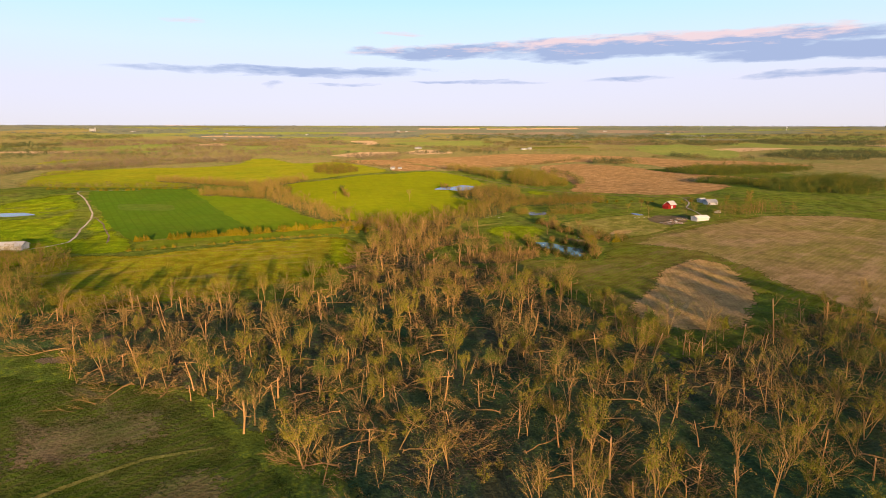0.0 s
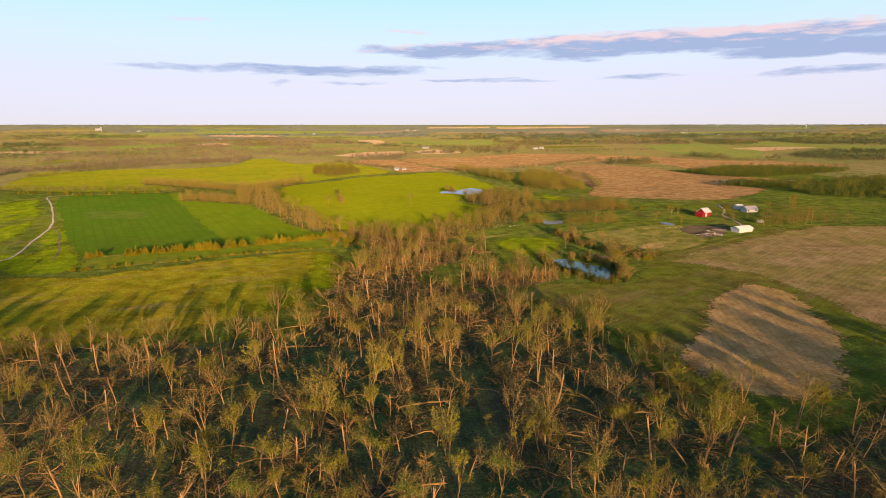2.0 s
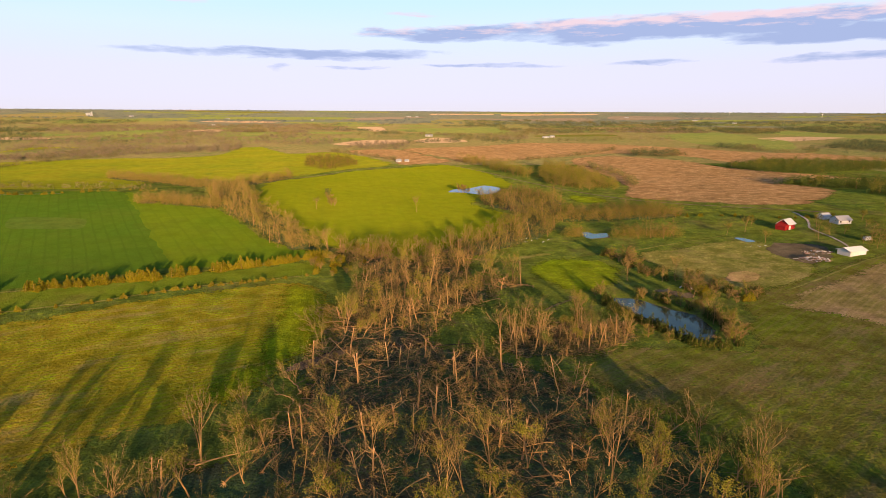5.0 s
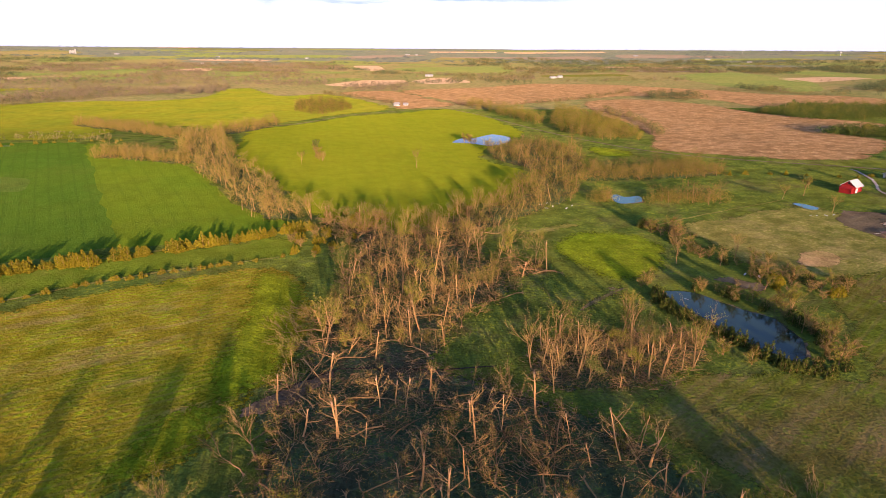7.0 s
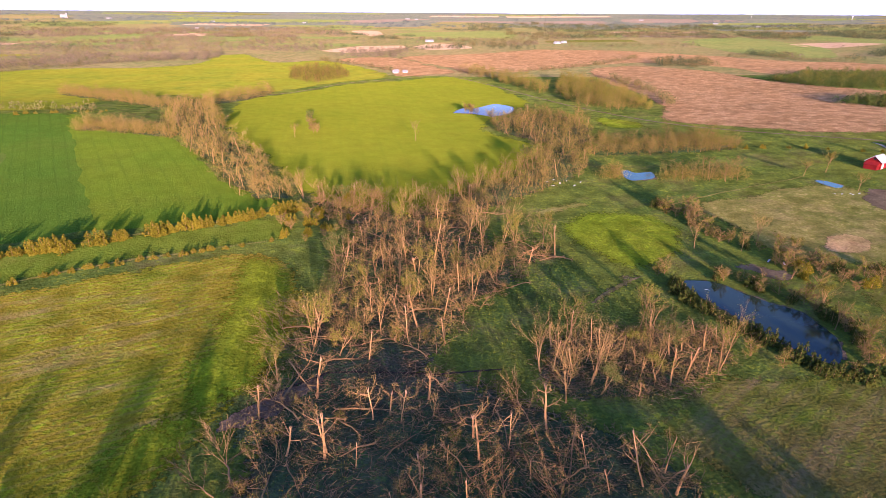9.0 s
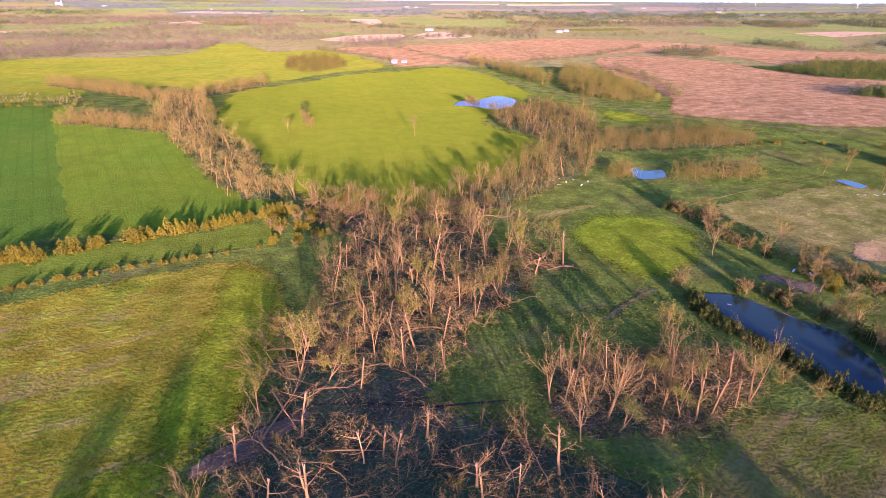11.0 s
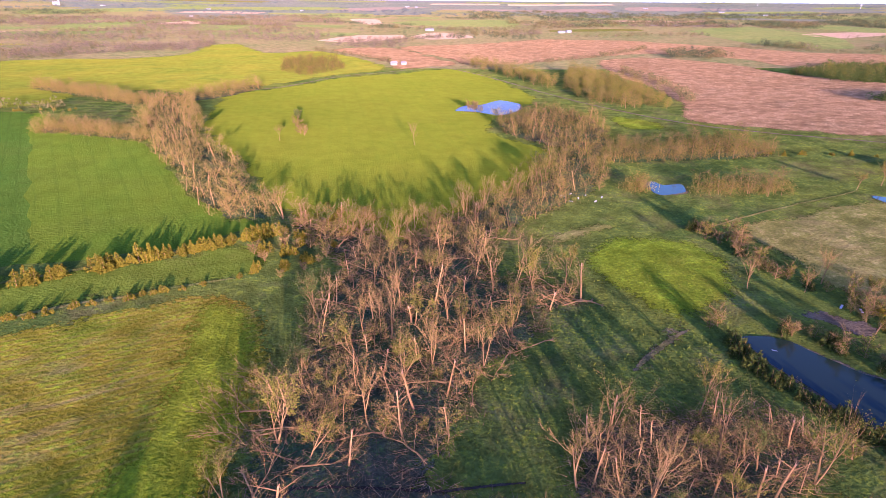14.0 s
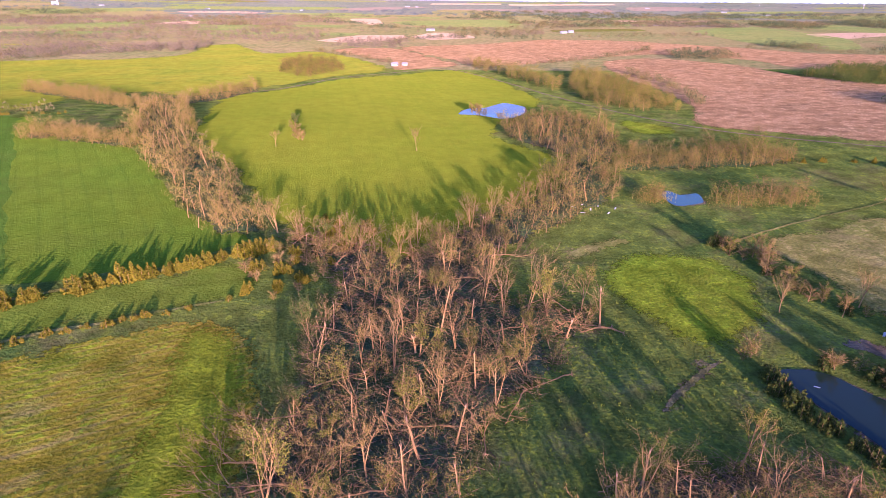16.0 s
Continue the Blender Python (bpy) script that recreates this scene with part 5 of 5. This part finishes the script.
# hedgerows between the far fields
rows_ = []
for pts in ([(38, 799), (86, 809), (153, 870), (227, 959)], [(140, 730), (150, 650), (136, 560)], [(-480, 690), (-470, 787), (-440, 850)], [(-400, 540), (-300, 490), (-215, 500)], [(360, 985), (450, 905), (480, 900)], [(-175, 925), (-72, 795)]):
    for x, y in along(pts, 4.5, len(rows_), 2.5):
        rows_.append((r5.randrange(6), x, y, r5.uniform(0, 6.28), r5.uniform(0.4, 0.8)))
joined("hedgerows", FAR, rows_, [FAR_OLIVE], "brown hedgerows between far fields", "hedgerow")
FIELD_KINDS = ((TAN, "pale tan far field"), (HAZED_BROWN, "reddish brown far field"), (FAR_PASTURE, "green far field"), (FAR_PASTURE, "bright green far field"), (PLOUGH, "dull olive far field"))
EAST, CLOSED = [], []
for poly, gap in (([(271, 702), (281, 655), (296, 642), (330, 640), (400, 668), (470, 715), (436, 752), (341, 764)], 11.5), ([(240, 558), (256, 540), (290, 522), (330, 538), (335, 566), (275, 580)], 10.0),
                  ([(272, 500), (285, 460), (330, 440), (420, 520), (430, 620), (345, 568), (330, 536)], 12.0)):
    for x, y in scatter(poly, gap, 50 + len(poly), 0.55):
        EAST.append((r5.randrange(6), x, y, r5.uniform(0, 6.28), r5.uniform(0.5, 0.95)))
    for x, y in scatter(poly, gap * 0.48, 60 + len(poly), 0.55):
        CLOSED.append((r5.randrange(6), x, y, r5.uniform(0, 6.28), r5.uniform(0.45, 0.85)))
joined("east_wood", COARSE, EAST, [BARK, TWIG, LEAF, LEAF_GREEN], "rows of green and olive trees beyond the brown field", "trees")
joined("east_wood_crowns", FAR, CLOSED, [LEAF_GREEN], "dense dark green crowns beyond the brown field", "trees")
BIG = shrub_pool(1, 890, LEAF, "large round budding tree by the farm", 0.95, 60, 60, 0.3)
put(BIG, rng, 229, 420, 1.0, 1.05)
put(BIG, rng, 222, 412, 0.7, 0.75)
clear(BIG)
n = 26
yy = 1230.0
while yy < 3400:
    deep = 30 + yy * 0.045
    xx = -0.8 * yy
    while xx < 0.8 * yy:
        wide = r5.uniform(0.06, 0.2) * yy
        if r5.random() < (0.42 if yy < 2100 else 0.22) and not any(inside(xx + a * wide, yy + b * deep, f) for f in FAR_FIELDS for a in (0, 0.5, 1) for b in (0, 0.8)):
            m, label = FIELD_KINDS[r5.choice((0, 1, 2, 2, 2, 3, 3, 4))]
            sk = r5.uniform(-0.2, 0.2) * deep
            field("field_%d" % n, [(xx, yy), (xx + wide * 0.9, yy + sk), (xx + wide * 0.92, yy + deep * 0.8 + sk), (xx + 6, yy + deep * 0.75)], m, label, lift=0.25, cell=max(40.0, yy * 0.045), wobble=4.0)
            n += 1
        xx += wide
    yy += deep * r5.uniform(1.0, 1.5)


# ---- buildings ----
def solid(name, verts, faces, mat, parent, label=""):
    ob = mesh_object(name, verts, faces, [mat], parent)
    if label:
        ob["label"] = label
    return ob


def box(name, x0, x1, y0, y1, z0, z1, mat, parent, label=""):
    v = [(x, y, z) for z in (z0, z1) for x, y in ((x0, y0), (x1, y0), (x1, y1), (x0, y1))]
    return solid(name, v, [(3, 2, 1, 0), (4, 5, 6, 7), (0, 1, 5, 4), (1, 2, 6, 5), (2, 3, 7, 6), (3, 0, 4, 7)], mat, parent, label)


def slab(name, a, b, c, d, thick, mat, parent):
    """A roof slope through four corners, with a thickness."""
    top = [Vector(p) for p in (a, b, c, d)]
    nrm = (top[1] - top[0]).cross(top[3] - top[0]).normalized()
    if nrm.z < 0:
        nrm = -nrm
    v = [tuple(p) for p in top] + [tuple(p + nrm * thick) for p in top]
    return solid(name, v, [(0, 1, 2, 3), (7, 6, 5, 4), (0, 4, 5, 1), (1, 5, 6, 2), (2, 6, 7, 3), (3, 7, 4, 0)], mat, parent)


def gabled(name, x, y, turn, long, wide, eave, ridge, wall_mat, roof_mat, label, category, lean_to=0.0, openings=()):
    """A gabled building, its ridge along its own x. openings: (side, along, width, low, high)."""
    root = new(name)
    root.matrix_world = pose(x, y, float(lie(x, y)), 0, 0, turn)
    L, W = long / 2, wide / 2
    v = []
    for sx_ in (-L, L):
        v += [(sx_, -W, -0.5), (sx_, W, -0.5), (sx_, W, eave), (sx_, 0, ridge), (sx_, -W, eave)]
    solid("wall", v, [(4, 3, 2, 1, 0), (5, 6, 7, 8, 9), (0, 5, 9, 4), (1, 2, 7, 6)], wall_mat, root)
    o = 0.45
    drop = (ridge - eave) / W * o
    slab("roof", (-L - o, -W - o, eave - drop), (L + o, -W - o, eave - drop), (L + o, 0, ridge), (-L - o, 0, ridge), 0.15, roof_mat, root)
    slab("roof", (-L - o, W + o, eave - drop), (L + o, W + o, eave - drop), (L + o, 0, ridge), (-L - o, 0, ridge), 0.15, roof_mat, root)
    if lean_to:
        v = []
        for sx_ in (-L - lean_to, -L + 0.02):
            v += [(sx_, -W * 0.85, -0.5), (sx_, W * 0.85, -0.5), (sx_, W * 0.85, eave * 0.95 if sx_ > -L - 0.1 else eave * 0.6), (sx_, -W * 0.85, eave * 0.95 if sx_ > -L - 0.1 else eave * 0.6)]
        solid("lean_to", v, [(3, 2, 1, 0), (4, 5, 6, 7), (0, 4, 7, 3), (1, 2, 6, 5), (2, 3, 7, 6)], wall_mat, root)
        slab("lean_to_roof", (-L - lean_to - 0.3, -W * 0.9, eave * 0.6), (-L + 0.02, -W * 0.9, eave * 0.97), (-L + 0.02, W * 0.9, eave * 0.97), (-L - lean_to - 0.3, W * 0.9, eave * 0.6), 0.1, wall_mat, root)
    for side, at, w, lo, hi in openings:
        if side == "s":
            box("door" if lo < 0.2 else "window", at - w / 2, at + w / 2, -W - 0.04, -W + 0.05, lo, hi, DARK if lo > 0.2 else WHITE, root)
        else:
            box("door" if lo < 0.2 else "window", -L - 0.04, -L + 0.05, at - w / 2, at + w / 2, lo, hi, DARK if lo > 0.2 else WHITE, root)
    return tagged(root, label, category)


gabled("barn", 159.0, 394.5, 32, 5.8, 5.4, 2.7, 4.8, RED, TIN, "red wooden barn with a pale tin roof", "barn", 2.2, (("s", -1.5, 1.7, 0, 1.9), ("w", 0, 0.8, 3.4, 4.1), ("s", 2, 0.7, 1.1, 1.8)))
gabled("shed", 158.5, 346.0, 20, 9.0, 5.5, 1.9, 3.0, WHITE, WHITE, "low white metal shed with a white roof", "shed", 0.0, (("s", -2, 2.0, 0, 1.7), ("w", 0, 2.0, 0, 1.7)))
gabled("house", 191.5, 404.0, 12, 7.5, 5.5, 2.0, 3.7, WHITE, SLATE, "white farmhouse with a damaged grey roof", "house", 0.0, (("s", -2.6, 0.9, 0.75, 1.6), ("s", 0, 0.75, 0, 1.55), ("s", 2.6, 0.9, 0.75, 1.6)))
gabled("garage", 190.0, 415.0, 12, 4.2, 4.2, 1.8, 3.0, WHITE, TIN, "small white garage with a tin roof", "garage", 0.0, (("s", 0, 2.0, 0, 1.6),))
trailer = new("trailer")
trailer.matrix_world = pose(179, 366.5, float(lie(179, 366.5)), 0, 0, 10)
box("body", -1.7, 1.7, -0.8, 0.8, 0.5, 1.9, WHITE, trailer)
for wx in (-0.9, 0.9):
    tyre = Buf()
    tyre.tube([Vector((wx, -0.85, 0.32)), Vector((wx, -0.65, 0.32))], [0.32, 0.32], 10)
    ob = new("wheel", mesh_of("wheel", tyre, [DARK]))
    ob.parent = trailer
tagged(trailer, "small white box trailer parked on grass", "trailer")
pole = new("utility_pole")
pole.matrix_world = pose(207, 365, float(lie(207, 365)))
shaft = Buf()
shaft.tube([Vector((0, 0, -0.5)), Vector((0, 0, 7.5))], [0.14, 0.1], 8)
ob = new("shaft", mesh_of("shaft", shaft, [BARK]))
ob.parent = pole
box("crossarm", -0.9, 0.9, -0.06, 0.06, 6.8, 6.95, BARK, pole)
tagged(pole, "weathered wooden utility pole at a field edge", "utility pole")
gabled("barn", -209.0, 270.0, 4, 12.0, 6.0, 2.2, 3.6, WHITE, TIN, "long white barn with a pale metal roof", "barn", 0.0, (("s", 3, 2.0, 0, 1.8),))
gabled("house", -67.0, 771.0, 35, 5.2, 4.0, 2.0, 3.6, TIN, SLATE, "small grey farm building by the road", "house", 0.0, (("s", 0, 0.75, 0, 1.55), ("s", 2.2, 0.9, 0.75, 1.6)))
gabled("house", -58.0, 777.0, -15, 4.2, 3.2, 1.5, 2.8, TIN, SLATE, "white outbuilding with a grey roof", "house", 0.0, (("s", 0, 0.75, 0, 1.55),))
for x, y, l in ((186, 1318, 17), (203, 1340, 13), (-57, 1352, 22), (-777, 1975, 14), (-888, 2380, 20), (943, 2421, 26), (1005, 2227, 22), (755, 2694, 24), (-209, 2757, 26), (-170, 2740, 18), (-1290, 2420, 24), (-560, 2400, 16)):
    gabled("barn", x, y, r5.uniform(-25, 25), l * 0.7, 6, 2.4, 4.2, TIN, SLATE, "distant white metal barn", "barn", 0.0, (("s", 0, 4.0, 0, 3.0),))


def lathe(name, profile, mat, parent, label="", at=(0, 0)):
    """A round part from (height, radius) pairs."""
    b = Buf()
    b.tube([Vector((at[0], at[1], z)) for z, _ in profile], [r_ for _, r_ in profile], 12)
    ob = new(name, mesh_of(name, b, [mat]))
    ob.parent = parent
    if label:
        ob["label"] = label
    return ob


elevator = new("grain_elevator")
elevator.matrix_world = pose(-1445, 2395, float(lie(-1445, 2395))) @ Matrix.Scale(0.55, 4)
for k in range(4):
    lathe("silo", [(-1, 4.2), (17, 4.2), (19, 2.2), (19.6, 0.3)], TIN, elevator, "", (k * 9.0 - 16, 0))
box("headhouse", 20, 27, -4, 4, -1, 29, TIN, elevator)
box("conveyor_bridge", -18, 21, -1, 1, 20.2, 21.6, TIN, elevator)
tagged(elevator, "distant white grain elevator with round silos", "grain elevator")
for x, y in ((1520, 2560), (1288, 2880)):
    tower = new("water_tower")
    tower.matrix_world = pose(x, y, float(lie(x, y))) @ Matrix.Scale(0.6, 4)
    lathe("tank", [(17, 1.0), (19, 5.0), (22, 5.6), (24.5, 4.2), (26, 0.4)], WHITE, tower)
    lathe("column", [(-1, 1.6), (17.5, 1.2)], WHITE, tower)
    tagged(tower, "distant white water tower on the horizon", "water tower", "water towers")


# debris of a wrecked building
def plank_mesh(seed):
    r = random.Random(seed)
    b = Buf()
    l, w, t = r.uniform(1.0, 3.4), r.uniform(0.15, 0.9), r.uniform(0.05, 0.25)
    for z in (0, t):
        b.v += [(-l / 2, -w / 2, z), (l / 2, -w / 2, z), (l / 2, w / 2, z), (-l / 2, w / 2, z)]
    b.f = [(3, 2, 1, 0), (4, 5, 6, 7), (0, 1, 5, 4), (1, 2, 6, 5), (2, 3, 7, 6), (3, 0, 4, 7)]
    b.m = [0] * 6
    return b


planks = [mesh_of("board", plank_mesh(i), [m]) for i, m in enumerate((BRICKY, BRICKY, WHITE, RAW, BRICKY, SLATE))]
wreck = new("wreckage")
wreck.matrix_world = pose(143, 344, float(lie(143, 344)))
r6 = random.Random(6)
for k in range(130):
    a, t = r6.uniform(0, 6.28), r6.random() ** 0.7
    ob = new("board", r6.choice(planks))
    ob.parent = wreck
    ob.matrix_local = pose(math.cos(a) * 7 * t + (-4 if k % 2 else 5), math.sin(a) * 4 * t + (-5 if k % 2 else 6), 1.5 * (1 - t) * r6.random() + 0.1, r6.uniform(-25, 25), r6.uniform(-25, 25), r6.uniform(0, 360)) @ Matrix.Scale(0.6, 4)
tagged(wreck, "heap of red and pale boards from a wrecked building", "wreckage")
# the piece at (53, 294) stands for a small white thing on the pond
for x, y in ((28, 384), (31, 386), (36, 385), (41, 383), (38, 379), (33, 382), (30, 379), (53, 294), (125, 364), (127, 363.5), (130, 363), (133, 363.5), (76, 311), (79, 309)):
    ob = new("metal_sheet", planks[2])
    ob.matrix_world = pose(x, y, float(lie(x, y)) + (0.16 if (x, y) == (53, 294) else 0.15), r6.uniform(-8, 8), r6.uniform(-8, 8), r6.uniform(0, 360)) @ Matrix.Scale(0.3 if (x, y) == (53, 294) else 0.5, 4)
    tagged(ob, "white torn metal sheet blown onto the grass", "debris", "torn metal sheets")

# ---- clouds, far behind everything ----
CLOUD, cn, cl, cb = material("cloud", 1.0)
cn.remove(cb)
uv = cn.new("ShaderNodeTexCoord")
sep = cn.new("ShaderNodeSeparateXYZ")
cl.new(uv.outputs["UV"], sep.inputs[0])
cmap = cn.new("ShaderNodeMapping")
cmap.inputs["Scale"].default_value = (0.13, 0.75, 1.0)
cl.new(uv.outputs["UV"], cmap.inputs["Vector"])
wisp = noise_node(cn, cl, cmap.outputs[0], 1.5, 7.0, 0.6)
shift = cn.new("ShaderNodeMapping")
shift.inputs["Scale"].default_value = (0.09, 0.4, 1.0)
cl.new(uv.outputs["UV"], shift.inputs["Vector"])
warp = math_node(cn, cl, "MULTIPLY", math_node(cn, cl, "SUBTRACT", noise_node(cn, cl, shift.outputs[0], 1.4, 5.0, 0.55), 0.5), 1.5)
level_ = math_node(cn, cl, "ADD", sep.outputs[1], warp)
body = None
# azimuth, elevation, half width, half height, weight
for az, el, hw, hh, wt in ((-14, 5.1, 17, 0.55, 0.95), (20, 7.0, 22, 1.35, 1.6), (36, 5.8, 16, 0.85, 1.5), (0, 6.9, 10, 0.8, 1.2), (-23, 9.1, 2.6, 0.45, 0.6), (-16, 3.9, 1.5, 0.35, 0.5), (-9, 4.0, 5, 0.25, 0.55), (3, 4.1, 8, 0.25, 0.65), (18, 4.1, 5, 0.25, 0.45), (34, 4.0, 10, 0.35, 0.7), (-4, 8.6, 3, 0.3, 0.4)):
    dx = math_node(cn, cl, "DIVIDE", math_node(cn, cl, "SUBTRACT", sep.outputs[0], float(az)), float(hw))
    dy = math_node(cn, cl, "DIVIDE", math_node(cn, cl, "SUBTRACT", level_, float(el)), float(hh))
    d2 = math_node(cn, cl, "ADD", math_node(cn, cl, "MULTIPLY", dx, dx), math_node(cn, cl, "MULTIPLY", dy, dy))
    one = math_node(cn, cl, "MULTIPLY", math_node(cn, cl, "MAXIMUM", math_node(cn, cl, "SUBTRACT", 1.0, d2), 0.0), float(wt))
    body = one if body is None else math_node(cn, cl, "MAXIMUM", body, one)
cover = ramp(cn, cl, math_node(cn, cl, "ADD", math_node(cn, cl, "MULTIPLY", body, 0.75), math_node(cn, cl, "MULTIPLY", math_node(cn, cl, "SUBTRACT", wisp, 0.58), 1.9)), -0.06, 0.5)
cover = math_node(cn, cl, "MULTIPLY", cover, math_node(cn, cl, "MINIMUM", math_node(cn, cl, "MULTIPLY", body, 3.0), 0.95))
# pink evening light above and bluish shade below, painted in by height
tone = ramp(cn, cl, math_node(cn, cl, "ADD", math_node(cn, cl, "MULTIPLY", math_node(cn, cl, "SUBTRACT", noise_node(cn, cl, cmap.outputs[0], 2.2, 6.0), 0.2), 1.7), math_node(cn, cl, "MULTIPLY", math_node(cn, cl, "SUBTRACT", level_, 7.3), 0.3)), 0.4, 0.72)
em = cn.new("ShaderNodeEmission")
cl.new(mix(cn, cl, tone, (0.25, 0.31, 0.475), (0.58, 0.45, 0.48)), em.inputs["Color"])
tr = cn.new("ShaderNodeBsdfTransparent")
ms = cn.new("ShaderNodeMixShader")
cl.new(cover, ms.inputs[0])
cl.new(tr.outputs[0], ms.inputs[1])
cl.new(em.outputs[0], ms.inputs[2])
cl.new(ms.outputs[0], cn["Material Output"].inputs["Surface"])
azs, els = np.linspace(-60, 60, 41), np.linspace(2.5, 12, 9)
R = 3450.0
verts = [(R * math.sin(radians(a)), R * math.cos(radians(a)), 60 + R * math.tan(radians(e))) for e in els for a in azs]
faces = [(j * 41 + i, j * 41 + i + 1, (j + 1) * 41 + i + 1, (j + 1) * 41 + i) for j in range(8) for i in range(40)]
clouds = mesh_object("cloud_backdrop", verts, faces, [CLOUD])
layer = clouds.data.uv_layers.new(name="UVMap")
for loop in clouds.data.loops:
    k = loop.vertex_index
    layer.data[loop.index].uv = (azs[k % 41], els[k // 41])
tagged(clouds, "long streaks of violet and pink evening cloud", "clouds", kind="structure")

# ---- the plan laid out at full size ----
for ob in scene.objects:
    if ob.parent is None and ob.type not in ("CAMERA", "LIGHT"):
        ob.matrix_basis = Matrix.Scale(PLAN, 4) @ ob.matrix_basis
